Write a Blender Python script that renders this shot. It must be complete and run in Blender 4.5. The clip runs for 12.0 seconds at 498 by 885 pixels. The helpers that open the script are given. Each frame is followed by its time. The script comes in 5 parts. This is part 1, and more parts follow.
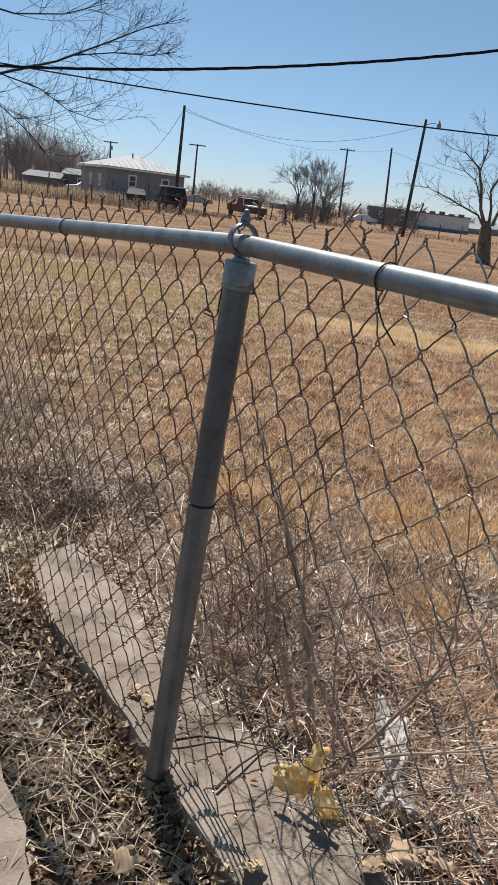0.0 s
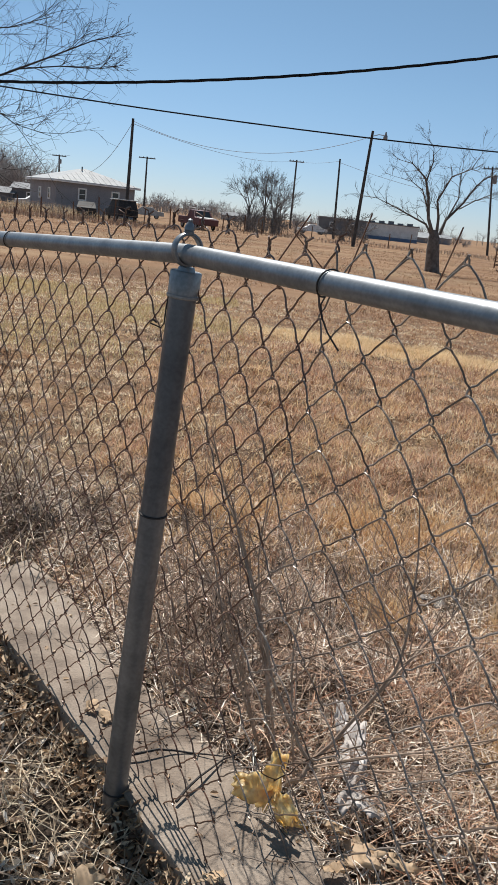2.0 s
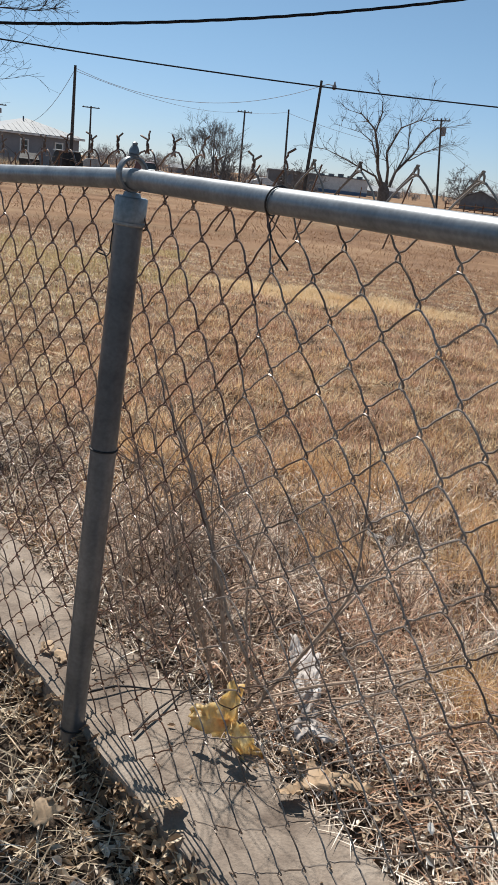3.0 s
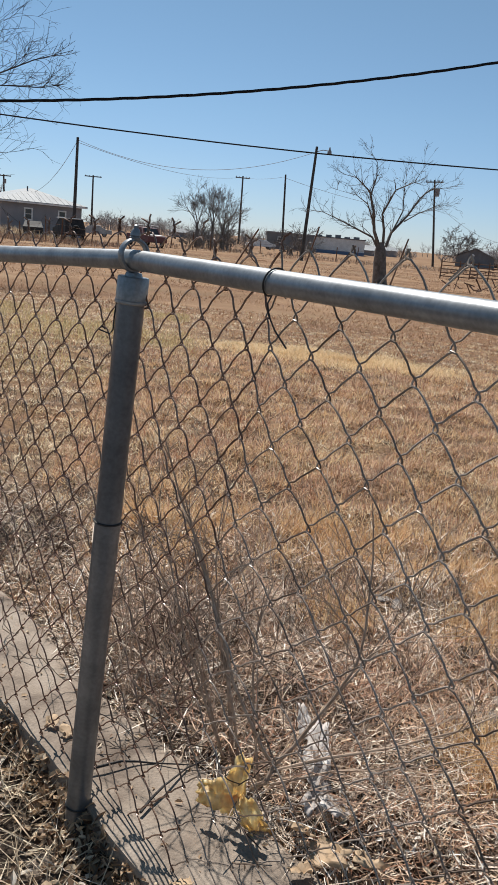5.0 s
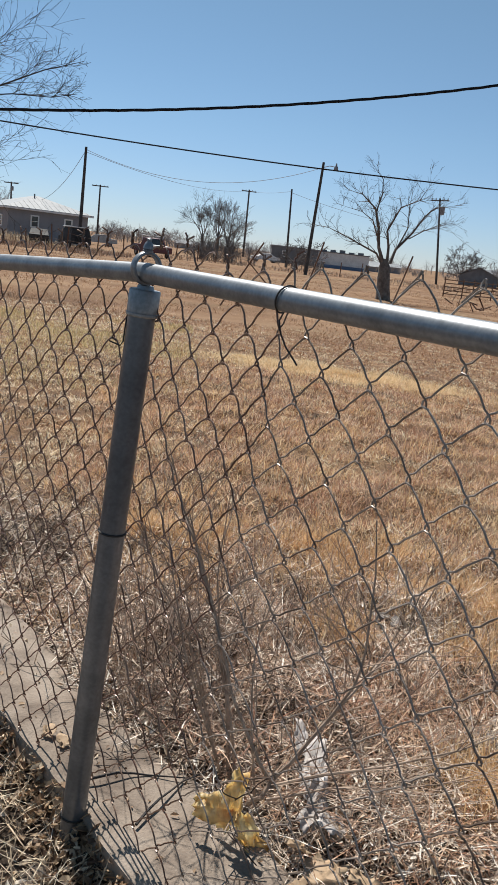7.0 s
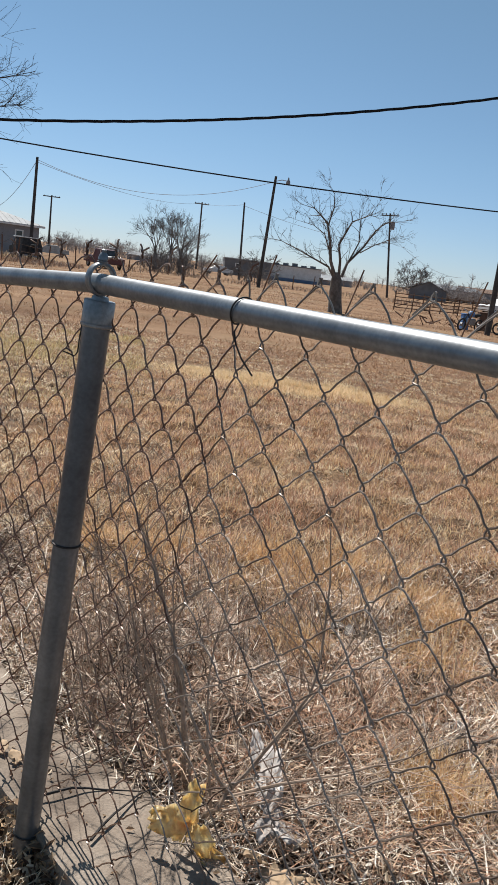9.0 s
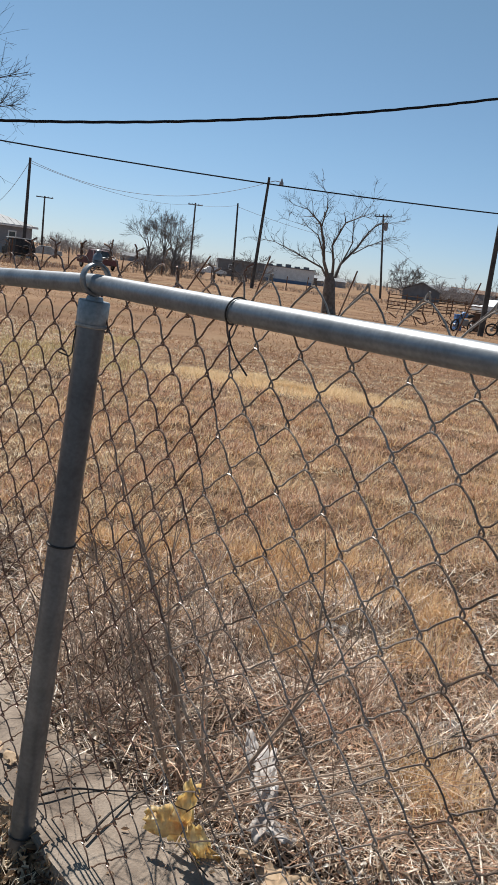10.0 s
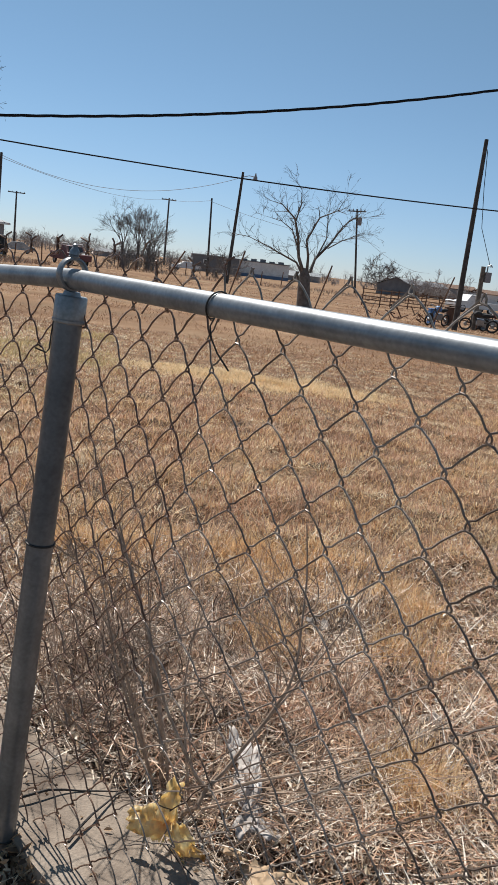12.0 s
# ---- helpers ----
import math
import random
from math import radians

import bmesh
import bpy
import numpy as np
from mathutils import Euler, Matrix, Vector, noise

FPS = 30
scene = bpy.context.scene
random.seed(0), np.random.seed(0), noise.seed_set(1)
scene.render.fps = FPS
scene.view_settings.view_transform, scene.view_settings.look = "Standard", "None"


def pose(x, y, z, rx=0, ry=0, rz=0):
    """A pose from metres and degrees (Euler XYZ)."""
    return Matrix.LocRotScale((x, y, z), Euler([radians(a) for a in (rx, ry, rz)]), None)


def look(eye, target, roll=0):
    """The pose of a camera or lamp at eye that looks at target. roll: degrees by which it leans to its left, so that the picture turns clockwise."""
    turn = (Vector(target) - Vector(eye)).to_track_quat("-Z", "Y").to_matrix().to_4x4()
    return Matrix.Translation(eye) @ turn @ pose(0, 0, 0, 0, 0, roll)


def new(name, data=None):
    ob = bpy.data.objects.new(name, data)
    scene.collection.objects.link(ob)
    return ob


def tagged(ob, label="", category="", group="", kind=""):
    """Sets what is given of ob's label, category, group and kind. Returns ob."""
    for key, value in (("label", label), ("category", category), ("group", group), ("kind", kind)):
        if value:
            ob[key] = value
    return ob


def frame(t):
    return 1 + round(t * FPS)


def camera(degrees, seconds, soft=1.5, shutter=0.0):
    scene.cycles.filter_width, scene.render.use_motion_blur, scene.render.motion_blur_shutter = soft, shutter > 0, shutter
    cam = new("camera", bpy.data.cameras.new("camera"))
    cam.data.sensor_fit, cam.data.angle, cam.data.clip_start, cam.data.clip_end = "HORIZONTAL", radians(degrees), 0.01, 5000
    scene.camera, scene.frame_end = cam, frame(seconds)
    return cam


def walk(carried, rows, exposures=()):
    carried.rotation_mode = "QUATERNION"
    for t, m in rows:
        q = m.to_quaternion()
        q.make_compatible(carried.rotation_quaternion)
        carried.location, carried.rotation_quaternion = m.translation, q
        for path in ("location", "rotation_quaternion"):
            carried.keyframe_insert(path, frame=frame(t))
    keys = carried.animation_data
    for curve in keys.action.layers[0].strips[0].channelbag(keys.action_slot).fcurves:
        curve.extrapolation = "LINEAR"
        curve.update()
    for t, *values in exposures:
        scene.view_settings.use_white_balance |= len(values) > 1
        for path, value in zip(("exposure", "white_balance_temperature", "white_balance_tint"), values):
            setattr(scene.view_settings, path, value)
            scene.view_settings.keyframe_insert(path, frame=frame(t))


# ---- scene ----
cam = camera(34.1, 12.0, soft=1.3)
EXPOSURES = [(0.0, 0.34)]
PATH = [
    (0, (0.0, 0.004, 1.226), (0.0, 1.92, 0.653), 7.0),
    (0.5, (0.004, -0.007, 1.225), (0.038, 1.917, 0.681), 6.9),
    (1, (0.014, -0.001, 1.225), (0.074, 1.923, 0.683), 6.3),
    (1.5, (0.017, -0.002, 1.225), (0.097, 1.924, 0.693), 6.2),
    (2, (0.014, 0.001, 1.224), (0.115, 1.925, 0.688), 6.3),
    (2.5, (0.007, 0.002, 1.222), (0.13, 1.915, 0.652), 6.3),
    (3, (0.021, -0.004, 1.178), (0.247, 1.883, 0.553), 6.5),
    (5, (0.02, -0.012, 1.205), (0.227, 1.916, 0.715), 5.2),
    (5.5, (0.018, -0.016, 1.209), (0.231, 1.918, 0.743), 5.9),
    (6, (0.015, -0.015, 1.211), (0.225, 1.921, 0.754), 6.4),
    (6.5, (0.01, -0.015, 1.209), (0.21, 1.92, 0.745), 6.6),
    (8.5, (0.004, -0.025, 1.209), (0.286, 1.908, 0.78), 7.2),
    (9, (0.003, -0.025, 1.208), (0.319, 1.905, 0.789), 7.2),
    (9.5, (0.002, -0.027, 1.208), (0.329, 1.902, 0.795), 7.1),
    (10, (0.001, -0.028, 1.207), (0.332, 1.9, 0.792), 7.2),
    (10.5, (-0.004, -0.029, 1.205), (0.317, 1.9, 0.783), 7.3),
    (11, (-0.006, -0.024, 1.206), (0.322, 1.906, 0.796), 7.5),
    (11.5, (-0.006, -0.025, 1.205), (0.332, 1.904, 0.798), 7.4),
    (12, (-0.005, -0.015, 1.204), (0.384, 1.901, 0.785), 7.0),
]
walk(cam, [(t, look(e, q, r)) for t, e, q, r in PATH], EXPOSURES)

# ---- world and sun ----
SUN_EL, SUN_AZ = 54.0, -18.0        # azimuth in degrees right of straight ahead (+y)
world = bpy.data.worlds.new("sky")
scene.world = world
world.use_nodes = True
wn = world.node_tree
sky = wn.nodes.new("ShaderNodeTexSky")
sky.sky_type = "NISHITA"
sky.sun_disc = False
sky.sun_elevation = radians(SUN_EL)
sky.sun_rotation = radians(SUN_AZ)
sky.air_density, sky.dust_density, sky.ozone_density = 0.8, 0.0, 1.5
tc = wn.nodes.new("ShaderNodeTexCoord")
sep = wn.nodes.new("ShaderNodeSeparateXYZ")
wn.links.new(tc.outputs["Generated"], sep.inputs[0])
tint = wn.nodes.new("ShaderNodeValToRGB")
tint.color_ramp.elements[0].position, tint.color_ramp.elements[0].color = 0.0, (0.65, 0.735, 0.98, 1)
tint.color_ramp.elements[1].position, tint.color_ramp.elements[1].color = 0.45, (1.06, 1.16, 0.98, 1)
midway = tint.color_ramp.elements.new(0.14)
midway.color = (0.82, 0.925, 0.98, 1)
wn.links.new(sep.outputs["Z"], tint.inputs["Fac"])
mul = wn.nodes.new("ShaderNodeMix")
mul.data_type, mul.blend_type = "RGBA", "MULTIPLY"
mul.inputs[0].default_value = 1.0
wn.links.new(sky.outputs[0], mul.inputs[6])
wn.links.new(tint.outputs[0], mul.inputs[7])
bg = wn.nodes["Background"]
bg.inputs["Strength"].default_value = 0.074
wn.links.new(mul.outputs[2], bg.inputs["Color"])
sun = new("sun", bpy.data.lights.new("sun", "SUN"))
sun.data.energy, sun.data.angle, sun.data.color = 5.0, radians(0.53), (1.0, 0.965, 0.91)
sx = math.sin(radians(SUN_AZ)) * math.cos(radians(SUN_EL))
sy = math.cos(radians(SUN_AZ)) * math.cos(radians(SUN_EL))
sun.matrix_world = look((20 * sx, 20 * sy, 20 * math.sin(radians(SUN_EL))), (0, 0, 0))

# ---- helpers of this scene ----
RNG = np.random.RandomState(7)
K = 1.408          # far things stand on ground half a metre lower than the yard


def far(x, y, z=0.0):
    return Vector((x * K, y * K, 1.225 + (z - 1.225) * K))


def smooth(a, b, v):
    t = min(1.0, max(0.0, (v - a) / (b - a)))
    return t * t * (3 - 2 * t)


# plan of the concrete strip: its yard edge and its field edge
NEAR_Y = [0.22, 0.86, 1.295, 1.524, 1.757, 2.051, 2.36]
NEAR_X = [0.70, 0.29, 0.002, -0.140, -0.298, -0.518, -0.642]
FAR_Y = [0.25, 0.86, 1.286, 1.553, 1.83, 2.243, 2.52]
FAR_X = [1.03, 0.63, 0.338, 0.159, -0.088, -0.333, -0.528]


def gz(x, y):
    """Height of the ground; the yard soil lies lower than the field beside the strip."""
    r = math.hypot(x, y)
    z = -0.5 * smooth(3.0, 24.0, r)
    z += 0.022 * noise.noise((x * 1.7, y * 1.7, 0)) * (1 - smooth(8, 40, r))
    z += 0.012 * noise.noise((x * 6.0, y * 6.0, 3)) * (1 - smooth(4, 7, r))
    z += 0.042 * noise.noise((x * 3.2, y * 3.6, 6)) * smooth(2.2, 3.2, r) * (1 - smooth(7, 12, r))
    if 0.2 < y < 2.6 and x < 0.75:
        z -= 0.035 * smooth(-0.06, 0.03, np.interp(y, NEAR_Y, NEAR_X) - x) * (1 - smooth(2.2, 2.6, y))
    return z


class Shape:
    """Collects vertices and faces for one mesh."""

    def __init__(self):
        self.v, self.f = [], []

    def tube(self, pts, radii, sides=6, caps=True):
        pts = [Vector(p) for p in pts]
        if not hasattr(radii, "__len__"):
            radii = [radii] * len(pts)
        ref = Vector((0.31, 0.17, 0.93))
        base = len(self.v)
        n = len(pts)
        up = None
        for i, p in enumerate(pts):
            d = (pts[min(i + 1, n - 1)] - pts[max(i - 1, 0)])
            d = d.normalized() if d.length > 1e-9 else Vector((0, 0, 1))
            if up is None:
                up = d.cross(ref)
                if up.length < 1e-3:
                    up = d.cross(Vector((1, 0, 0)))
            up = (up - d * up.dot(d))
            up = up.normalized() if up.length > 1e-6 else d.orthogonal().normalized()
            w = d.cross(up)
            for k in range(sides):
                a = 2 * math.pi * k / sides
                self.v.append(p + (up * math.cos(a) + w * math.sin(a)) * radii[i])
        for i in range(n - 1):
            for k in range(sides):
                a, b = base + i * sides + k, base + i * sides + (k + 1) % sides
                self.f.append((a, b, b + sides, a + sides))
        if caps:
            self.f.append(tuple(base + k for k in reversed(range(sides))))
            self.f.append(tuple(base + (n - 1) * sides + k for k in range(sides)))
        return self

    def box(self, x0, y0, z0, x1, y1, z1, m=None):
        b = len(self.v)
        c = [Vector(p) for p in ((x0, y0, z0), (x1, y0, z0), (x1, y1, z0), (x0, y1, z0),
                                 (x0, y0, z1), (x1, y0, z1), (x1, y1, z1), (x0, y1, z1))]
        self.v += [m @ p for p in c] if m else c
        self.f += [tuple(b + i for i in q) for q in ((3, 2, 1, 0), (4, 5, 6, 7), (0, 1, 5, 4), (1, 2, 6, 5), (2, 3, 7, 6), (3, 0, 4, 7))]
        return self

    def poly(self, pts, thick=None):
        """A flat polygon; with thick (a vector), a solid plate."""
        b, n = len(self.v), len(pts)
        self.v += [Vector(p) for p in pts]
        self.f.append(tuple(range(b, b + n)))
        if thick is not None:
            self.v += [Vector(p) + Vector(thick) for p in pts]
            self.f.append(tuple(reversed(range(b + n, b + 2 * n))))
            for i in range(n):
                j = (i + 1) % n
                self.f.append((b + j, b + i, b + n + i, b + n + j))
        return self

    def ring(self, centre, axis, radius, thick, sides=8, steps=20, start=0.0, end=360.0, normal=None):
        axis = Vector(axis).normalized()
        u = (Vector(normal) if normal else axis.orthogonal()).normalized()
        w = axis.cross(u)
        c = Vector(centre)
        pts = [c + (u * math.cos(a) + w * math.sin(a)) * radius for a in (radians(start + (end - start) * i / steps) for i in range(steps + 1))]
        return self.tube(pts, thick, sides)


def link(name, shape, material, parent=None, label="", smooth_on=True, bevel=0.0):
    me = bpy.data.meshes.new(name)
    me.from_pydata([tuple(v) for v in shape.v], [], shape.f)
    me.materials.append(material)
    if smooth_on:
        me.polygons.foreach_set("use_smooth", [True] * len(me.polygons))
        me.set_sharp_from_angle(angle=radians(38))
    ob = new(name, me)
    if bevel:
        mod = ob.modifiers.new("bevel", "BEVEL")
        mod.width, mod.segments = bevel, 2
    if parent:
        ob.parent = parent
    if label:
        ob["label"] = label
    return ob


def part(name, shape, material, parent, label="", smooth_on=True, bevel=0.0):
    return link(name, shape, material, parent, label, smooth_on, bevel)


def thing(name, place, label, category, group="", kind=""):
    ob = new(name)
    ob.matrix_basis = place if isinstance(place, Matrix) else Matrix.Translation(place)
    return tagged(ob, label, category, group, kind)


# ---- materials ----
def material(name, colours, rough=0.8, metal=0.0, scale=8.0, bump=0.3, bump_scale=60.0, island=False, obj_random=False, detail=6.0, translucent=0.0, coords="Object", bump_dist=0.01, spec=0.5):
    """Noise between colours at two scales, with fine relief; optional per-piece variation."""
    m = bpy.data.materials.new(name)
    m.use_nodes = True
    nt = m.node_tree
    bsdf = nt.nodes["Principled BSDF"]
    tc = nt.nodes.new("ShaderNodeTexCoord")
    n1 = nt.nodes.new("ShaderNodeTexNoise")
    n1.inputs["Scale"].default_value, n1.inputs["Detail"].default_value = scale, detail
    nt.links.new(tc.outputs[coords], n1.inputs["Vector"])
    ramp = nt.nodes.new("ShaderNodeValToRGB")
    el = ramp.color_ramp.elements
    while len(el) < len(colours):
        el.new(0.5)
    for i, c in enumerate(colours):
        el[i].position = 0.3 + 0.4 * i / max(1, len(colours) - 1)
        el[i].color = (*c, 1)
    src = n1.outputs["Fac"]
    if island or obj_random:
        info = nt.nodes.new("ShaderNodeNewGeometry" if island else "ShaderNodeObjectInfo")
        mix = nt.nodes.new("ShaderNodeMix")
        mix.inputs[0].default_value = 0.72
        nt.links.new(n1.outputs["Fac"], mix.inputs[2])
        mp = nt.nodes.new("ShaderNodeMapRange")
        mp.inputs["To Min"].default_value, mp.inputs["To Max"].default_value = 0.25, 0.75
        nt.links.new(info.outputs["Random Per Island" if island else "Random"], mp.inputs["Value"])
        nt.links.new(mp.outputs[0], mix.inputs[3])
        src = mix.outputs[0]
    nt.links.new(src, ramp.inputs["Fac"])
    n2 = nt.nodes.new("ShaderNodeTexNoise")
    n2.inputs["Scale"].default_value, n2.inputs["Detail"].default_value = bump_scale, 4.0
    nt.links.new(tc.outputs[coords], n2.inputs["Vector"])
    hsv = nt.nodes.new("ShaderNodeHueSaturation")
    mr = nt.nodes.new("ShaderNodeMapRange")
    mr.inputs["From Min"].default_value, mr.inputs["From Max"].default_value = 0.3, 0.7
    mr.inputs["To Min"].default_value, mr.inputs["To Max"].default_value = 0.86, 1.14
    nt.links.new(n2.outputs["Fac"], mr.inputs["Value"])
    nt.links.new(mr.outputs[0], hsv.inputs["Value"])
    nt.links.new(ramp.outputs["Color"], hsv.inputs["Color"])
    nt.links.new(hsv.outputs["Color"], bsdf.inputs["Base Color"])
    bsdf.inputs["Roughness"].default_value, bsdf.inputs["Metallic"].default_value = rough, metal
    bsdf.inputs["Specular IOR Level"].default_value = spec
    if bump:
        bp = nt.nodes.new("ShaderNodeBump")
        bp.inputs["Strength"].default_value, bp.inputs["Distance"].default_value = bump, bump_dist
        nt.links.new(n2.outputs["Fac"], bp.inputs["Height"])
        nt.links.new(bp.outputs["Normal"], bsdf.inputs["Normal"])
    if translucent:
        tr = nt.nodes.new("ShaderNodeBsdfTranslucent")
        nt.links.new(hsv.outputs["Color"], tr.inputs["Color"])
        mx = nt.nodes.new("ShaderNodeMixShader")
        mx.inputs[0].default_value = translucent
        nt.links.new(bsdf.outputs[0], mx.inputs[1])
        nt.links.new(tr.outputs[0], mx.inputs[2])
        nt.links.new(mx.outputs[0], nt.nodes["Material Output"].inputs["Surface"])
    return m


M = dict(
    galvanised=material("galvanised_steel", [(0.20, 0.21, 0.22), (0.26, 0.27, 0.28), (0.31, 0.32, 0.33)], 0.42, 0.55, 22, 0.06, 160, bump_dist=0.002),
    post=material("weathered_galvanised_pipe", [(0.12, 0.128, 0.14), (0.165, 0.176, 0.19), (0.22, 0.232, 0.246)], 0.36, 0.6, 9, 0.15, 120, bump_dist=0.002),
    sleeve=material("pale_cast_sleeve", [(0.21, 0.215, 0.215), (0.29, 0.29, 0.29), (0.36, 0.36, 0.35)], 0.42, 0.6, 30, 0.15, 120, bump_dist=0.001),
    wire=material("weathered_fence_wire", [(0.132, 0.09, 0.065), (0.21, 0.16, 0.125), (0.33, 0.275, 0.23)], 0.36, 0.15, 2.5, 0.1, 200, obj_random=True, bump_dist=0.001),
    rusty_wire=material("rusted_fence_wire", [(0.095, 0.042, 0.026), (0.17, 0.09, 0.058), (0.26, 0.17, 0.12)], 0.34, 0.15, 4, 0.1, 200, obj_random=True, bump_dist=0.001),
    tie=material("dark_tie_wire", [(0.03, 0.028, 0.027), (0.06, 0.055, 0.05)], 0.6, 0.5, 30, 0.1, 200),
    concrete=material("weathered_concrete", [(0.11, 0.08, 0.06), (0.245, 0.192, 0.148), (0.33, 0.27, 0.215)], 0.92, 0, 9, 0.6, 170, bump_dist=0.004),
    black=material("black_cable_sheath", [(0.012, 0.012, 0.014), (0.03, 0.03, 0.032)], 0.85, 0, 20, 0.1, 80, spec=0.08),
    polewood=material("dark_pole_wood", [(0.035, 0.032, 0.031), (0.06, 0.055, 0.052), (0.095, 0.087, 0.08)], 0.9, 0, 4, 0.5, 30),
    bark=material("grey_brown_bark", [(0.09, 0.075, 0.06), (0.16, 0.135, 0.11), (0.22, 0.19, 0.16)], 0.95, 0, 5, 0.6, 30),
    near_bark=material("dark_smooth_bark", [(0.022, 0.019, 0.018), (0.05, 0.044, 0.041)], 0.9, 0, 2, 0, 30),
    twig=material("grey_twigs", [(0.13, 0.115, 0.108), (0.22, 0.198, 0.185)], 0.95, 0, 1.5, 0, 30),
    siding=material("grey_siding", [(0.22, 0.22, 0.235), (0.27, 0.27, 0.285)], 0.85, 0, 1.2, 0.2, 12),
    metalroof=material("pale_metal_roof", [(0.18, 0.19, 0.20), (0.25, 0.26, 0.27)], 0.65, 0.1, 1.0, 0.15, 8),
    white=material("white_trim_paint", [(0.66, 0.66, 0.64), (0.78, 0.78, 0.76)], 0.6, 0, 3, 0.1, 40),
    darkglass=material("dark_window_glass", [(0.02, 0.022, 0.025), (0.04, 0.045, 0.05)], 0.08, 0, 2, 0, 10),
)


def ground_material():
    m = bpy.data.materials.new("dry_field_soil")
    m.use_nodes = True
    nt = m.node_tree
    bsdf = nt.nodes["Principled BSDF"]
    bsdf.inputs["Roughness"].default_value = 1.0
    bsdf.inputs["Specular IOR Level"].default_value = 0.1
    geo = nt.nodes.new("ShaderNodeNewGeometry")

    def nz(scale, detail=6.0, stretch=(1, 1, 1)):
        mp = nt.nodes.new("ShaderNodeMapping")
        mp.inputs["Scale"].default_value = stretch
        nt.links.new(geo.outputs["Position"], mp.inputs["Vector"])
        n = nt.nodes.new("ShaderNodeTexNoise")
        n.inputs["Scale"].default_value, n.inputs["Detail"].default_value = scale, detail
        nt.links.new(mp.outputs[0], n.inputs["Vector"])
        return n.outputs["Fac"]

    def ramp(fac, stops):
        r = nt.nodes.new("ShaderNodeValToRGB")
        el = r.color_ramp.elements
        while len(el) < len(stops):
            el.new(0.5)
        for e, (p, c) in zip(el, stops):
            e.position, e.color = p, (*c, 1)
        nt.links.new(fac, r.inputs["Fac"])
        return r.outputs["Color"]

    def mixc(fac, a, b):
        x = nt.nodes.new("ShaderNodeMix")
        x.data_type = "RGBA"
        nt.links.new(fac, x.inputs[0])
        nt.links.new(a, x.inputs[6])
        nt.links.new(b, x.inputs[7])
        return x.outputs[2]

    soil = ramp(nz(9, 8), [(0.3, (0.035, 0.026, 0.02)), (0.5, (0.075, 0.056, 0.043)), (0.72, (0.20, 0.16, 0.128))])
    straw = ramp(nz(1.3, 8, (1, 0.5, 1)), [(0.3, (0.12, 0.063, 0.038)), (0.48, (0.21, 0.124, 0.07)), (0.7, (0.33, 0.22, 0.13))])
    straw = mixc(ramp(nz(14, 5, (1, 0.45, 1)), [(0.44, (0, 0, 0)), (0.58, (0.9, 0.9, 0.9))]), straw, ramp(nz(30, 3), [(0.3, (0.085, 0.05, 0.034)), (0.7, (0.20, 0.125, 0.08))]))
    sep = nt.nodes.new("ShaderNodeSeparateXYZ")
    nt.links.new(geo.outputs["Position"], sep.inputs[0])
    mr = nt.nodes.new("ShaderNodeMapRange")
    mr.inputs["From Min"].default_value, mr.inputs["From Max"].default_value = 2.2, 5.0
    nt.links.new(sep.outputs["Y"], mr.inputs["Value"])
    dry = ramp(nz(0.5, 7, (0.5, 1, 1)), [(0.3, (0.15, 0.083, 0.048)), (0.5, (0.235, 0.14, 0.082)), (0.7, (0.33, 0.215, 0.13))])
    md = nt.nodes.new("ShaderNodeMapRange")
    md.inputs["From Min"].default_value, md.inputs["From Max"].default_value = 10.0, 22.0
    nt.links.new(sep.outputs["Y"], md.inputs["Value"])
    straw = mixc(md.outputs[0], straw, dry)
    col = mixc(mr.outputs[0], soil, straw)
    wide = nz(0.16, 4, (0.6, 1.0, 1))
    pale = ramp(nz(3, 6), [(0.3, (0.22, 0.155, 0.095)), (0.7, (0.33, 0.245, 0.15))])
    f = nt.nodes.new("ShaderNodeMapRange")
    f.inputs["From Min"].default_value, f.inputs["From Max"].default_value = 0.50, 0.80
    nt.links.new(wide, f.inputs["Value"])
    g = nt.nodes.new("ShaderNodeMath")
    g.operation = "MULTIPLY"
    nt.links.new(f.outputs[0], g.inputs[0])
    nt.links.new(mr.outputs[0], g.inputs[1])
    col = mixc(g.outputs[0], col, pale)
    nt.links.new(col, bsdf.inputs["Base Color"])
    bp = nt.nodes.new("ShaderNodeBump")
    bp.inputs["Strength"].default_value, bp.inputs["Distance"].default_value = 0.8, 0.03
    nt.links.new(nz(40, 6), bp.inputs["Height"])
    nt.links.new(bp.outputs["Normal"], bsdf.inputs["Normal"])
    return m


M["ground"] = ground_material()


# ---- ground ----
def build_ground():
    xs = [-3000, -1200, -500, -220, -110, -60, -35, -22, -14, -9, -6, -4.4] + list(np.arange(-3.4, 4.4, 0.08)) + [5, 6.5, 9, 14, 22, 35, 60, 110, 220, 500, 1200, 3000]
    ys = [-3000, -900, -300, -100, -40, -15, -6, -3, -1.5, -0.6] + list(np.arange(0, 7, 0.08)) + list(np.arange(7, 20, 0.4)) + [20, 22, 24, 27, 31, 36, 42, 50, 60, 75, 95, 125, 170, 250, 400, 700, 1400, 3500]
    s = Shape()
    s.v = [(x, y, gz(x, y)) for y in ys for x in xs]
    w = len(xs)
    s.f = [(j * w + i, j * w + i + 1, (j + 1) * w + i + 1, (j + 1) * w + i) for j in range(len(ys) - 1) for i in range(w - 1)]
    ob = link("ground", s, M["ground"])
    return tagged(ob, "dry winter field of straw-coloured soil and grass", "ground", kind="structure")


build_ground()


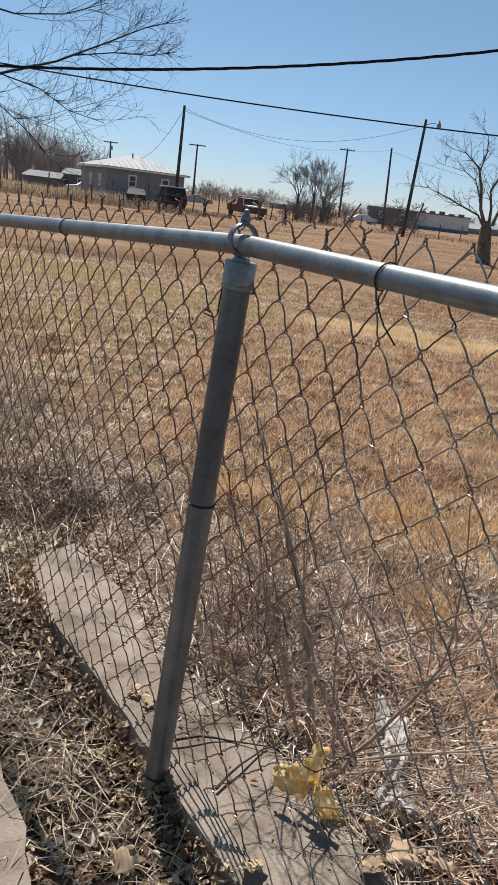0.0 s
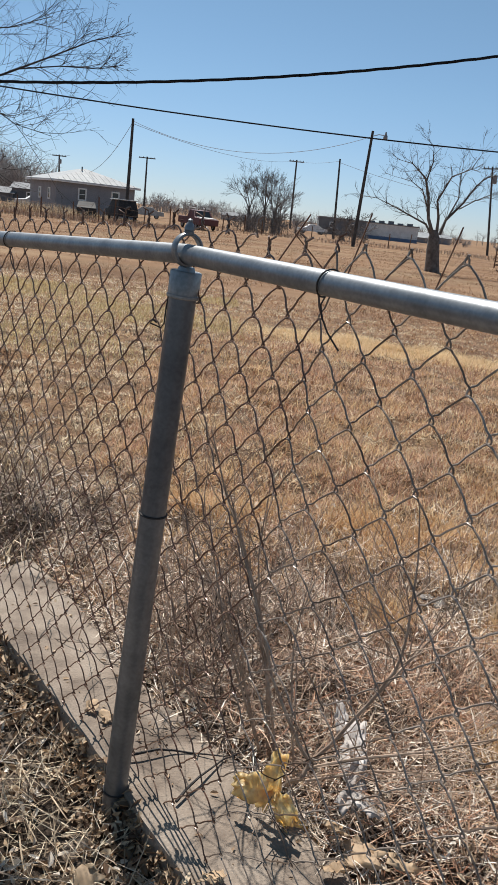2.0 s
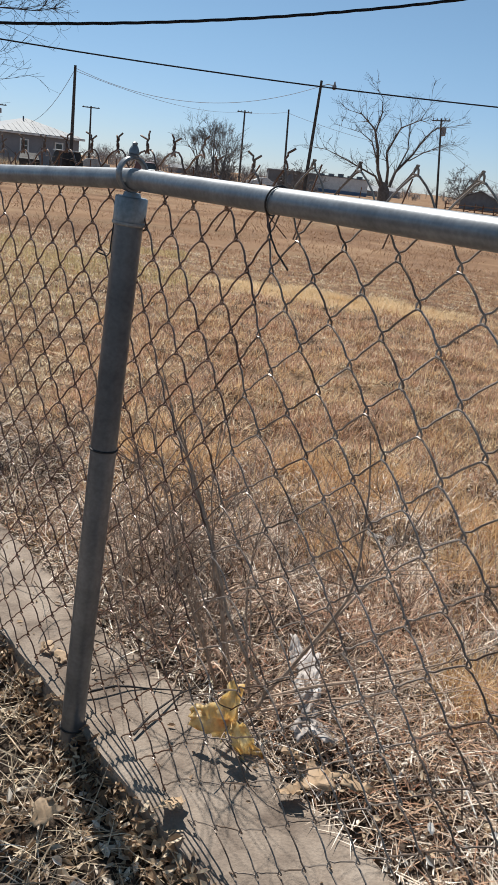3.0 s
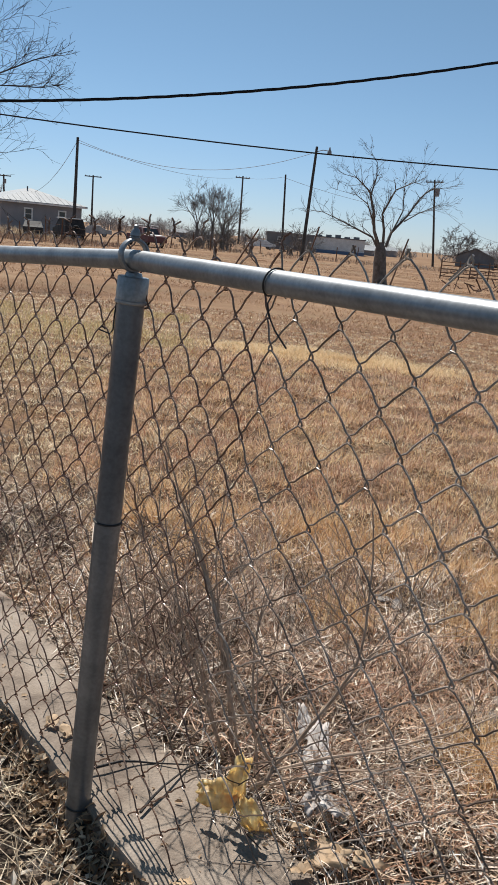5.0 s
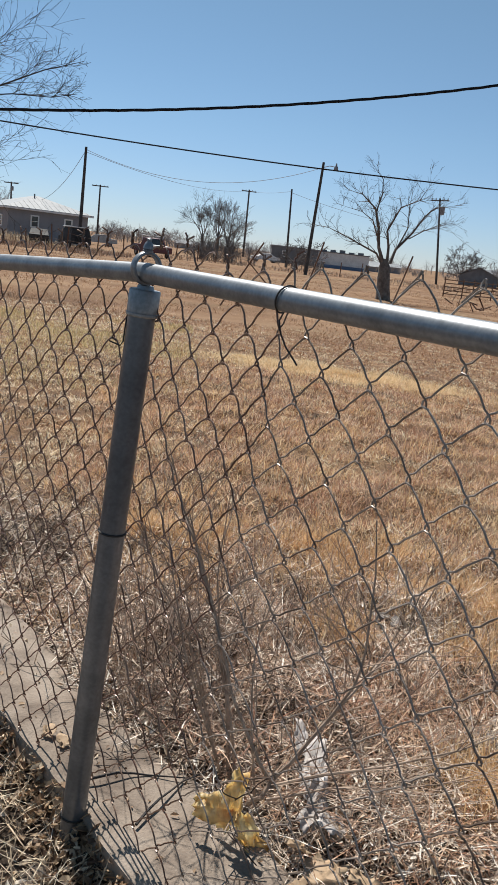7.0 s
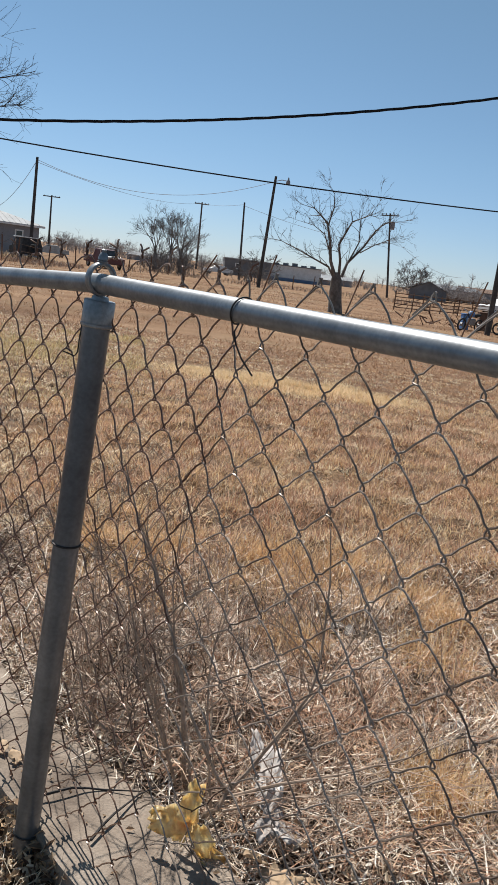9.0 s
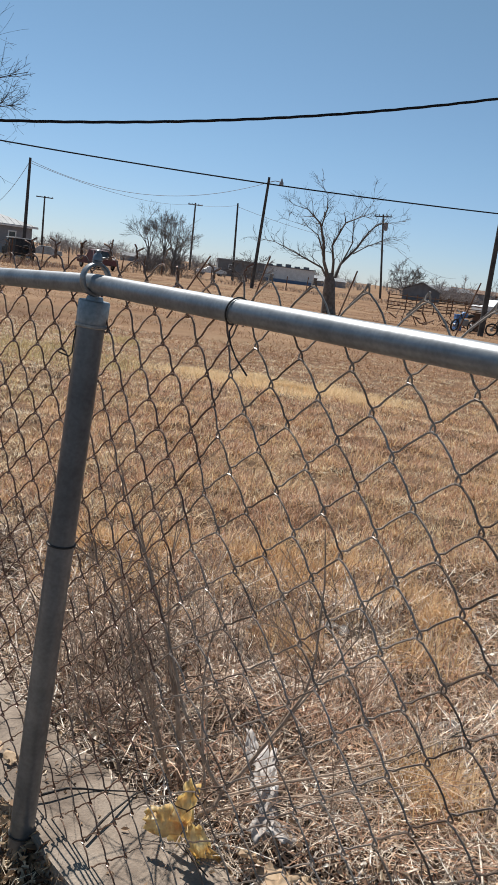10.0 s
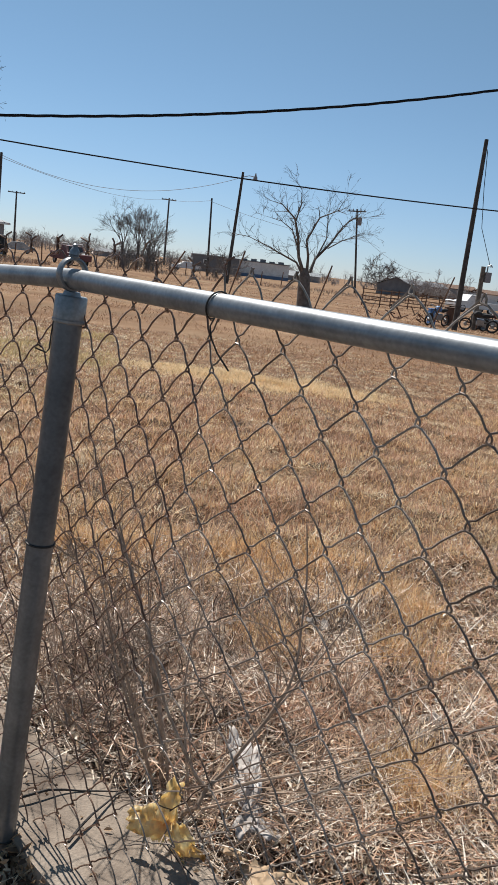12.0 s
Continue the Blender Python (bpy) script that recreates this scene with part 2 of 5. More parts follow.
# ---- concrete strip under the fence ----
def build_strip():
    far_side = list(zip(reversed(FAR_X), reversed(FAR_Y)))
    near_side = list(zip(reversed(NEAR_X), reversed(NEAR_Y)))
    s = Shape()
    n, cross = 60, 8
    top = []
    for i in range(n + 1):
        t = i / n * (len(far_side) - 1)
        k = min(int(t), len(far_side) - 2)
        f = t - k
        a = Vector(near_side[k]).lerp(Vector(near_side[k + 1]), f)
        b = Vector(far_side[k]).lerp(Vector(far_side[k + 1]), f)
        wob = 0.012 * noise.noise((t * 3.1, 0, 9))
        row = []
        for j in range(cross + 1):
            u = j / cross
            p = a.lerp(b, u + (wob if 0 < j < cross else wob * 1.2))
            edge = min(u, 1 - u) * cross
            z = 0.052 + 0.006 * noise.noise((p.x * 8, p.y * 8, 4)) - (0.010 if edge < 0.5 else 0)
            row.append(len(s.v))
            s.v.append((p.x, p.y, z))
        low = []
        for u in (0, 1):
            p = a.lerp(b, u + wob * 1.2)
            low.append(len(s.v))
            s.v.append((p.x, p.y, -0.16))
        top.append((row, low))
    for (r0, l0), (r1, l1) in zip(top, top[1:]):
        for j in range(cross):
            s.f.append((r0[j + 1], r0[j], r1[j], r1[j + 1]))
        s.f.append((r0[0], l0[0], l1[0], r1[0]))
        s.f.append((l0[1], r0[cross], r1[cross], l1[1]))
    for r, l in (top[0], top[-1]):
        s.f.append((*r, l[1], l[0]))
    ob = link("concrete_strip", s, M["concrete"])
    return tagged(ob, "weathered concrete mowing strip half buried under the fence", "concrete strip", kind="structure")


build_strip()

def build_slab():
    """A low slab whose ragged edge shows beside the yard litter."""
    s = Shape()
    edge = [(-0.68, 1.95), (-0.56, 1.70), (-0.47, 1.52), (-0.425, 1.41), (-0.373, 1.34), (-0.338, 1.285), (-0.322, 1.22), (-0.29, 1.16), (-0.25, 1.02), (-0.16, 0.80)]
    top = [(x + 0.006 * noise.noise((x * 60, y * 60, 2)), y, 0.016) for x, y in edge] + [(-1.6, 0.80, 0.016), (-1.6, 1.95, 0.016)]
    s.poly(top, (0, 0, -0.1))
    return tagged(link("concrete_slab", s, M["concrete"], None, "", False), "worn edge of a concrete slab in the yard", "concrete slab", kind="structure")


build_slab()

# ---- chain-link fence ----
RAIL0 = Vector((-0.052, 1.428, 1.149))
LEFT = Vector((-0.658, 0.828, -0.057)).normalized()
RIGHT = Vector((0.295, -0.475, 0.0035)).normalized()
RAIL_RIGHT = Vector((0.295, -0.475, -0.0012)).normalized()


def fence_point(s, z, out=0.0):
    """s metres along the rail from the post (left is negative); z above the rail's centre line at the post; out: to the field side."""
    d = RIGHT if s >= 0 else -LEFT
    p = RAIL0 + d * s
    n = Vector((-d.y, d.x, 0)).normalized()
    return Vector((p.x, p.y, p.z + z)) + n * out


def build_fence():
    fence = thing("chain_link_fence", (0, 0, 0), "galvanised chain-link fence with a top rail, knotted with dark ties", "fence")
    # post, leaning a little
    base, top = Vector((-0.1255, 1.466, -0.25)), Vector((-0.0525, 1.436, 1.097))
    s = Shape().tube([base.lerp(top, i / 12) for i in range(13)], 0.0245, 24)
    post = part("post", s, M["post"], fence, "grey weathered round steel post")
    def on_post(z):
        return base.lerp(top, (z - base.z) / (top.z - base.z))
    ax = (top - base).normalized()
    for z in (0.665, 0.033):
        part("clamp_ring", Shape().ring(on_post(z), ax, 0.0255, 0.0022, 6, 28), M["tie"], post)
    # loop cap on the post: flat-topped sleeve, eye strap round the rail, acorn finial
    cap = part("loop_cap", Shape().tube([top - ax * 0.024, top - ax * 0.022, top - ax * 0.018, top - ax * 0.017, top + ax * 0.021, top + ax * 0.023, top + ax * 0.0235], [0.0270, 0.0288, 0.0288, 0.0276, 0.0276, 0.0262, 0.004], 28), M["sleeve"], fence, "cast steel loop cap holding the rail")
    mid_dir = (RIGHT - LEFT).normalized()
    part("neck", Shape().tube([top + ax * 0.02, top + ax * 0.030], [0.017, 0.014], 16), M["galvanised"], cap)
    eye = Shape()
    eye_c = RAIL0 + Vector((0, 0, 0.0075))
    side = mid_dir.cross(Vector((0, 0, 1))).normalized()
    rows = []
    for i in range(36):
        a = 2 * math.pi * i / 36
        e = side * math.cos(a) + Vector((0, 0, 1)) * math.sin(a)
        rows.append(len(eye.v))
        for r, w in ((0.0235, -0.0052), (0.0255, -0.0068), (0.0285, -0.0062), (0.0295, -0.002), (0.0295, 0.002), (0.0285, 0.0062), (0.0255, 0.0068), (0.0235, 0.0052)):
            eye.v.append(eye_c + e * r + mid_dir * w)
    for i in range(36):
        a, b = rows[i], rows[(i + 1) % 36]
        for j in range(8):
            k = (j + 1) % 8
            eye.f.append((a + j, a + k, b + k, b + j))
    part("eye", eye, M["galvanised"], cap)
    f0 = eye_c + Vector((0, 0, 0.027))
    prof = ((0.0, 0.0085), (0.003, 0.0095), (0.0045, 0.0075), (0.006, 0.0088), (0.011, 0.0084), (0.016, 0.0062), (0.0185, 0.0042), (0.0225, 0.0045), (0.0245, 0.0015))
    part("finial", Shape().tube([f0 + Vector((0.06 * h, 0, h)) for h, r in prof], [r for h, r in prof], 16), M["galvanised"], cap)
    # rails
    for d, length in ((LEFT, 3.2), (RAIL_RIGHT, 2.6)):
        pts = [RAIL0 + d * (length * i / 16) for i in range(17)]
        part("top_rail", Shape().tube(pts, 0.0172, 24), M["galvanised"], fence, "galvanised tubular top rail")
    return fence, on_post


fence, on_post = build_fence()


# the fabric's columns of knots, a quarter metre below the rail's line; it is bunched beside the right tie
COLUMN = [-60, -13, -8, -7, -6, -5, -4, -3, -2, -1, 0, 2, 4, 50]
COLUMN_S = [-1.983, -0.032, 0.180, 0.226, 0.268, 0.308, 0.341, 0.364, 0.406, 0.451, 0.499, 0.592, 0.683, 2.80]


def knot(c, m):
    """Place along the fence and height of the knot in column c, row m."""
    z = -0.047 - 0.0472 * m - 0.030 * smooth(-2.5, -9.0, c) + 0.0017 * max(m, 0) * smooth(-9.0, -14.0, c)
    if m == -3:
        z -= 0.018
    lean = 0.06 + 0.18 * smooth(1.0, -6.0, c)
    s = float(np.interp(c, COLUMN, COLUMN_S)) + lean * (z + 0.1) * (1 - 0.4 * smooth(-0.3, -1.0, z))
    return s + 0.0035 * noise.noise((c * 0.9, m * 0.8, 7)), z + 0.0025 * noise.noise((c * 0.9, m * 0.8, 17))


def mesh_wire(c, rows, barb=True):
    """One flattened spiral of the fence fabric, winding between two columns of knots and hooked into its neighbours."""
    pts = []
    rnd = random.Random(c * 31 + 77)

    def at(s, z, out):
        sag = 0.010 * noise.noise((s * 2.3, z * 2.1, 1.5)) * smooth(0.05, -0.3, z)
        return fence_point(s, z, 0.0235 + out + sag + 0.02 * smooth(-0.5, -1.1, z) * noise.noise((s * 3, 0, 2)))

    first = -3 if c < -9 else -2
    right = (first - c) % 2 == 1
    top_s, top_z = knot(c + 1 if right else c, first)
    if barb:
        # the two ends twisted round each other above the knot, tips bent over
        side = 1 if right else -1
        lean = rnd.uniform(-0.011, 0.011)
        lift = rnd.uniform(0.014, 0.026)
        pts.append(at(top_s + lean + side * 0.005, top_z + lift + 0.006, 0.004 * side))
        for i in range(5):
            a = math.pi * i * 0.5 + (0 if right else math.pi)
            pts.append(at(top_s + 0.0019 * math.cos(a), top_z + lift * (1 - i / 4.5), 0.0019 * math.sin(a)))
    elif right:
        # the end folded back over its neighbour like a hairpin
        pts += [at(top_s - 0.030, top_z - 0.023, 0.005), at(top_s - 0.014, top_z - 0.007, 0.006), at(top_s - 0.001, top_z + 0.0055, 0.004)]
    for m in range(first, rows):
        sa, za = knot(c + 1 if right else c, m)
        sb, zb = knot(c if right else c + 1, m + 1)
        over = 0.0032 if right else -0.0032
        o = 0.003 if right else -0.003
        pts.append(at(sa + over * 0.5, za + 0.0052, -o * 0.75))
        pts.append(at(sa + over, za + 0.0006, -o * 0.1))
        pts.append(at(sa + over * 0.5, za - 0.0040, o * 0.75))
        bow = (0.0028 if right else 0.0056) + 0.0075 * smooth(0.0, -8.0, c) * (1 - 0.65 * smooth(8, 18, m)) + 0.002 * noise.noise((c * 1.7, m * 1.3, 4))
        for f in (0.2, 0.42, 0.64, 0.84):
            e = f - 0.03 * math.sin(2 * math.pi * f) + (0.0 if right else (0.045 + 0.095 * smooth(0.0, -8.0, c)) * math.sin(math.pi * f))
            pts.append(at(sa + (sb - sa) * e, za + (zb - za) * f + bow * math.sin(math.pi * f), o))
        right = not right
    return Shape().tube(pts, 0.00138 if c > -5 else 0.0016, 5)


def build_mesh():
    for c in range(-60, 32):
        part("mesh_wire", mesh_wire(c, 24, barb=c < -4), M["wire"] if c > -5 else M["rusty_wire"], fence)


build_mesh()


def rail_tie(s, tail, sway):
    """A dark wire tie round the rail with a crooked hanging tail."""
    d = RAIL_RIGHT if s >= 0 else -LEFT
    c = RAIL0 + d * s
    n = Vector((-d.y, d.x, 0)).normalized()
    pts = []
    for i in range(17):
        a = radians(20 + 270 * i / 16)
        pts.append(c + (n * math.cos(a) + Vector((0, 0, 1)) * math.sin(a)) * 0.0192 - d * 0.017 * (i / 16) ** 2)
    low = pts[-1] - n * 0.004
    for fs, fz in ((-0.06, 0.18), (0.05, 0.42), (0.40, 0.70), (1.0, 1.0)):
        pts.append(low + d * (fs * sway) + Vector((0, 0, -fz * tail)))
    sh = Shape().tube(pts, 0.0013, 6)
    return part("tie_wire", sh, M["tie"], fence, "dark twisted tie wire round the rail")


rail_tie(0.396, 0.066, 0.046)
rail_tie(-0.70, 0.05, 0.022)
p0 = on_post(1.078)
part("tie_wire", Shape().tube([p0 + Vector((-0.025, 0.004, 0.0)), p0 + Vector((-0.028, 0.002, -0.03)), p0 + Vector((-0.029, 0.0, -0.052)), p0 + Vector((-0.034, 0.0, -0.060)), p0 + Vector((-0.054, 0.003, -0.054)), p0 + Vector((-0.049, 0.0, -0.047)), p0 + Vector((-0.042, 0.0, -0.052))], 0.0014, 6), M["tie"], fence)



# ---- overhead cables ----
def hang(name, f, x0, x1, y, r, label, strands=1, n=80):
    s = Shape()
    for k in range(strands):
        pts = []
        steps = n if strands == 1 else n * 5
        for i in range(steps + 1):
            x = x0 + (x1 - x0) * i / steps
            p = Vector((x, y, f(x)))
            if strands > 1:
                a = x * 2 * math.pi / 1.15 + k * 2 * math.pi / strands
                p += Vector((0, math.cos(a), math.sin(a))) * r * 0.95
            pts.append(p)
        s.tube(pts, r, 6)
    return tagged(link(name, s, M["black"]), label, "cable")


CY = 12.0
hang("service_cable", lambda x: 1.225 + CY / 6 * (2.11 + 0.155 * (x * 6 / CY) + 0.0215 * (x * 6 / CY) ** 2 - 1.225), -16, 16, CY, 0.0112, "black twisted overhead service cable sagging over the yard", 3)
hang("overhead_wire", lambda x: 3.236 + 0.00252 * (x - 3.333) ** 2, -24, 27, 20.0, 0.0165, "thin black overhead wire crossing above the field")


# ---- utility poles ----
def utility_pole(base, top, r, label, arm=None, drum=False, lamp=False):
    base, top = Vector(base), Vector(top)
    t = thing("utility_pole", base, label, "utility pole", "poles across the field")
    d = top - base
    part("pole", Shape().tube([d * (i / 6) - Vector((0, 0, 0.3 if i == 0 else 0)) for i in range(7)], [r * (1.15 - 0.4 * i / 6) for i in range(7)], 10), M["polewood"], t)
    if arm:
        a = Vector(arm)
        c = d * 0.975
        part("crossarm", Shape().tube([c - a, c + a], r * 0.55, 6), M["polewood"], t)
        for k in (-0.9, -0.45, 0.45, 0.9):
            p = c + a * k
            part("insulator", Shape().tube([p, p + Vector((0, 0, 0.16)), p + Vector((0, 0, 0.28))], [0.05, 0.07, 0.04], 6), M["siding"], t)
    if drum:
        c = d * 0.86 + Vector((0.3, -0.25, 0))
        part("transformer", Shape().tube([c - Vector((0, 0, 0.5)), c - Vector((0, 0, 0.45)), c + Vector((0, 0, 0.42)), c + Vector((0, 0, 0.5))], [0.24, 0.3, 0.3, 0.2], 12), M["siding"], t)
    if lamp:
        c = d * 0.955
        e = c + Vector((1.15, -0.2, 0.15))
        part("lamp_arm", Shape().tube([c, c.lerp(e, 0.5) + Vector((0, 0, 0.12)), e], 0.035, 6), M["siding"], t)
        part("lamp_head", Shape().tube([e + Vector((0, 0, 0.32)), e + Vector((0, 0, 0.1)), e, e - Vector((0, 0, 0.22)), e - Vector((0, 0, 0.34))], [0.05, 0.09, 0.17, 0.2, 0.1], 12), M["siding"], t)
    return t


utility_pole(far(-6.70, 55), far(-6.62, 55, 6.30), 0.15, "bare leaning dark wooden pole beside the grey house")
utility_pole(far(8.05, 53.4), far(8.33, 53.4, 7.03), 0.15, "dark wooden pole carrying a small white yard lamp", lamp=True)
utility_pole(far(8.75, 120), far(8.632, 120, 9.36), 0.2, "distant wooden pole with a crossarm", arm=(1.45, 0, 0))
utility_pole(far(9.45, 75), far(9.161, 75, 6.79), 0.14, "bare wooden pole beside a scrubby tree")
utility_pole(far(-14.2, 140), far(-14.21, 140, 8.6), 0.22, "distant wooden pole with a crossarm", arm=(1.9, 0, 0))
utility_pole(far(-28.2, 140), far(-28.373, 140, 7.4), 0.22, "distant wooden pole with crossarm and transformer", arm=(1.6, 0, 0), drum=True)
utility_pole(far(23.6, 75), far(22.66, 75, 7.6), 0.14, "wooden pole with crossarm and transformer", arm=(1.15, 0, 0.1), drum=True)
utility_pole(far(11.511, 25.3), far(11.511, 25.3, 5.99), 0.115, "tall dark wooden pole beside the scrap yard")


utility_pole((15.9, 12.0, -0.3), (15.9, 12.0, 8.5), 0.14, "dark wooden pole holding the service cable")


# ---- bare trees ----
def grow(shape, p, d, length, r, level, rnd, spread=0.6, droop=0.0, minr=0.004, kids=(3, 4), sides=5, twist=0.25, tips=None):
    n = 5
    pts, rad = [p.copy()], [r]
    bend = Vector((rnd.gauss(0, 1), rnd.gauss(0, 1), rnd.gauss(0.15, 0.7))) * twist * 0.55
    for i in range(n):
        d = (d + Vector((rnd.uniform(-1, 1), rnd.uniform(-1, 1), rnd.uniform(-0.7, 0.9))) * twist * 0.45 + bend + Vector((0, 0, -droop))).normalized()
        p = p + d * (length / n)
        pts.append(p.copy())
        rad.append(max(minr, r * (1 - 0.66 * (i + 1) / n)))
    shape.tube(pts, rad, sides if level > 1 else 3, caps=False)
    if level <= 0:
        return
    for k in range(rnd.randint(*kids)):
        f = rnd.uniform(0.35, 1.0)
        i = min(n - 1, int(f * n))
        q = pts[i].lerp(pts[i + 1], f * n - i)
        axis = Vector((rnd.uniform(-1, 1), rnd.uniform(-1, 1), rnd.uniform(-1, 1)))
        nd = (d + axis.normalized() * rnd.uniform(spread * 0.6, spread * 1.4)).normalized()
        grow(shape, q, nd, length * rnd.uniform(0.55, 0.85), max(minr, rad[i] * rnd.uniform(0.5, 0.68)), level - 1, rnd, spread, droop, minr, kids, sides, twist)


def bare_tree(base, trunk_h, trunk_r, limbs, label, seed, level=4, minr=0.01, spread=0.55, droop=0.0, lean=(0, 0), kids=(3, 4), limb_len=2.0, flare=1.35, group="", twist=0.25):
    rnd = random.Random(seed)
    t = thing("bare_tree", base, label, "tree", group)
    top = Vector((lean[0], lean[1], trunk_h))
    tr = Shape()
    pts = [Vector((0, 0, -0.2)), Vector((0, 0, 0.05)), top * 0.35, top * 0.7 + Vector((rnd.uniform(-1, 1) * trunk_r * 0.3, 0, 0)), top, top + Vector((0, 0, trunk_r * 0.6))]
    tr.tube(pts, [trunk_r * flare * 1.1, trunk_r * flare, trunk_r * 1.0, trunk_r * 0.95, trunk_r * 1.05, trunk_r * 0.5], 12)
    part("trunk", tr, M["bark"], t)
    cr = Shape()
    for dx, dy, dz, ln, rr in limbs:
        grow(cr, top - Vector((0, 0, trunk_r * 0.9)), Vector((dx, dy, dz)).normalized(), ln, rr, level, rnd, spread, droop, minr, kids, 5, twist)
    part("crown", cr, M["twig"], t)
    return t


M["limb_bark"] = material("grey_brown_limb_bark", [(0.07, 0.058, 0.05), (0.135, 0.115, 0.10), (0.21, 0.185, 0.165)], 0.95, 0, 5, 0.4, 30)
for x, y, h, r, sd, ll in ((1.50, 67, 2.4, 0.15, 11, 2.05), (2.75, 67, 2.6, 0.16, 12, 2.15), (3.5, 65.5, 1.9, 0.17, 13, 2.1), (4.1, 68, 1.6, 0.12, 14, 1.7)):
    bare_tree(far(x, y), h, r, [(-0.22, 0.15, 1, ll, r * 0.5), (0.22, -0.1, 1, ll, r * 0.5), (0.02, 0.2, 1.0, ll * 1.15, r * 0.6), (-0.45, -0.2, 0.8, ll * 0.75, r * 0.34), (0.45, -0.2, 0.8, ll * 0.75, r * 0.34)],
              "bare grey tree in a thicket far across the field", sd, level=4, minr=0.0075, spread=0.45, kids=(3, 4), group="thicket trees", twist=0.11)
bare_tree(far(9.6, 70), 0.7, 0.2, [(-0.6, 0.2, 0.8, 1.5, 0.1), (0.6, -0.1, 1, 2.1, 0.11), (1.0, 0.4, 0.7, 1.7, 0.08), (0.1, 0.2, 1, 1.5, 0.08)],
          "scrubby bare tree beside the long building", 21, level=4, minr=0.016, spread=0.6)
bare_tree(far(34.6, 100), 1.2, 0.28, [(-0.6, 0.2, 0.8, 2.6, 0.1), (0.6, -0.1, 1, 2.7, 0.11), (1.0, 0.4, 0.6, 2.4, 0.08), (-1, 0.2, 0.5, 2.3, 0.08), (0, 0, 1, 2.8, 0.1), (0.3, 0.3, 1, 2.6, 0.1)],
          "small rounded bare tree behind the shed", 22, level=4, minr=0.022, spread=0.6)


# ---- dry grass, straw and leaf litter ----
def blade_material(name, colours, scale, translucent, mixing=0.55):
    m = material(name, colours, 0.6, 0, scale, 0, 40, island=True, translucent=translucent, spec=0.25)
    for n in m.node_tree.nodes:
        if n.bl_idname == "ShaderNodeMix" and n.data_type == "FLOAT":
            n.inputs[0].default_value = mixing
    return m


M["field_grass"] = blade_material("orange_straw_grass", [(0.24, 0.11, 0.06), (0.54, 0.31, 0.16), (0.80, 0.57, 0.31), (0.96, 0.85, 0.62)], 3.2, 0.3, 0.82)
M["distant_grass"] = blade_material("tan_brown_distant_grass", [(0.18, 0.092, 0.052), (0.36, 0.205, 0.115), (0.54, 0.35, 0.205)], 0.5, 0.2, 0.5)
M["rust_grass"] = blade_material("rust_brown_grass", [(0.17, 0.075, 0.042), (0.42, 0.22, 0.115), (0.68, 0.45, 0.26)], 3.0, 0.3, 0.82)
M["tan_grass"] = blade_material("pale_tan_grass", [(0.34, 0.22, 0.13), (0.60, 0.45, 0.28), (0.78, 0.63, 0.42), (0.92, 0.82, 0.63)], 3.0, 0.3, 0.82)
M["weed_tan"] = blade_material("tan_brown_weeds", [(0.10, 0.07, 0.05), (0.40, 0.295, 0.195), (0.68, 0.53, 0.36), (0.90, 0.77, 0.57)], 3.0, 0.2, 0.85)
M["bleached"] = blade_material("bleached_straw_grass", [(0.58, 0.39, 0.21), (0.76, 0.57, 0.33), (0.88, 0.71, 0.46)], 2.0, 0.3, 0.6)
# brown brush, darkened so its colour includes the shadows between the twigs
M["dark_brush"] = blade_material("shade_darkened_brush", [(0.035, 0.025, 0.02), (0.085, 0.058, 0.043), (0.27, 0.195, 0.14)], 4.0, 0.0, 0.85)
M["grey_straw"] = blade_material("grey_tan_straw", [(0.10, 0.068, 0.05), (0.50, 0.385, 0.285), (0.83, 0.69, 0.545), (0.97, 0.89, 0.78)], 2.5, 0.15, 0.92)
M["red_grass"] = blade_material("reddish_dry_grass", [(0.32, 0.15, 0.09), (0.60, 0.36, 0.23), (0.86, 0.65, 0.47)], 2.0, 0.35, 0.8)
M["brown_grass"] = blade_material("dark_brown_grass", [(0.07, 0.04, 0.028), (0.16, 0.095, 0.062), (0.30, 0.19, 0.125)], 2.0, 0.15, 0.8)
M["gold_grass"] = blade_material("golden_dry_grass", [(0.50, 0.28, 0.13), (0.70, 0.47, 0.25), (0.86, 0.68, 0.44)], 2.0, 0.45, 0.7)
M["shrub_bark"] = material("pale_shrub_bark", [(0.24, 0.17, 0.12), (0.36, 0.262, 0.192), (0.48, 0.37, 0.28)], 0.9, 0, 25, 0.4, 90, bump_dist=0.002)
M["dead_leaf"] = blade_material("brown_dead_leaves", [(0.12, 0.072, 0.048), (0.36, 0.24, 0.15), (0.60, 0.435, 0.28), (0.84, 0.69, 0.50)], 6.0, 0.25, 0.9)
M["pale_flake"] = blade_material("bleached_leaf_flakes", [(0.42, 0.32, 0.23), (0.78, 0.66, 0.52), (0.97, 0.91, 0.82)], 6.0, 0.12, 0.9)
M["stalk"] = blade_material("dry_weed_stalks", [(0.20, 0.12, 0.085), (0.44, 0.30, 0.21), (0.70, 0.55, 0.42)], 3.0, 0.0, 0.75)


def on_strip(x, y, margin=0.0):
    return (x > np.interp(y, NEAR_Y, NEAR_X) - margin) & (x < np.interp(y, FAR_Y, FAR_X) + margin) & (y < 2.45)


def heights(x, y):
    return np.array([gz(a, b) for a, b in zip(x, y)])


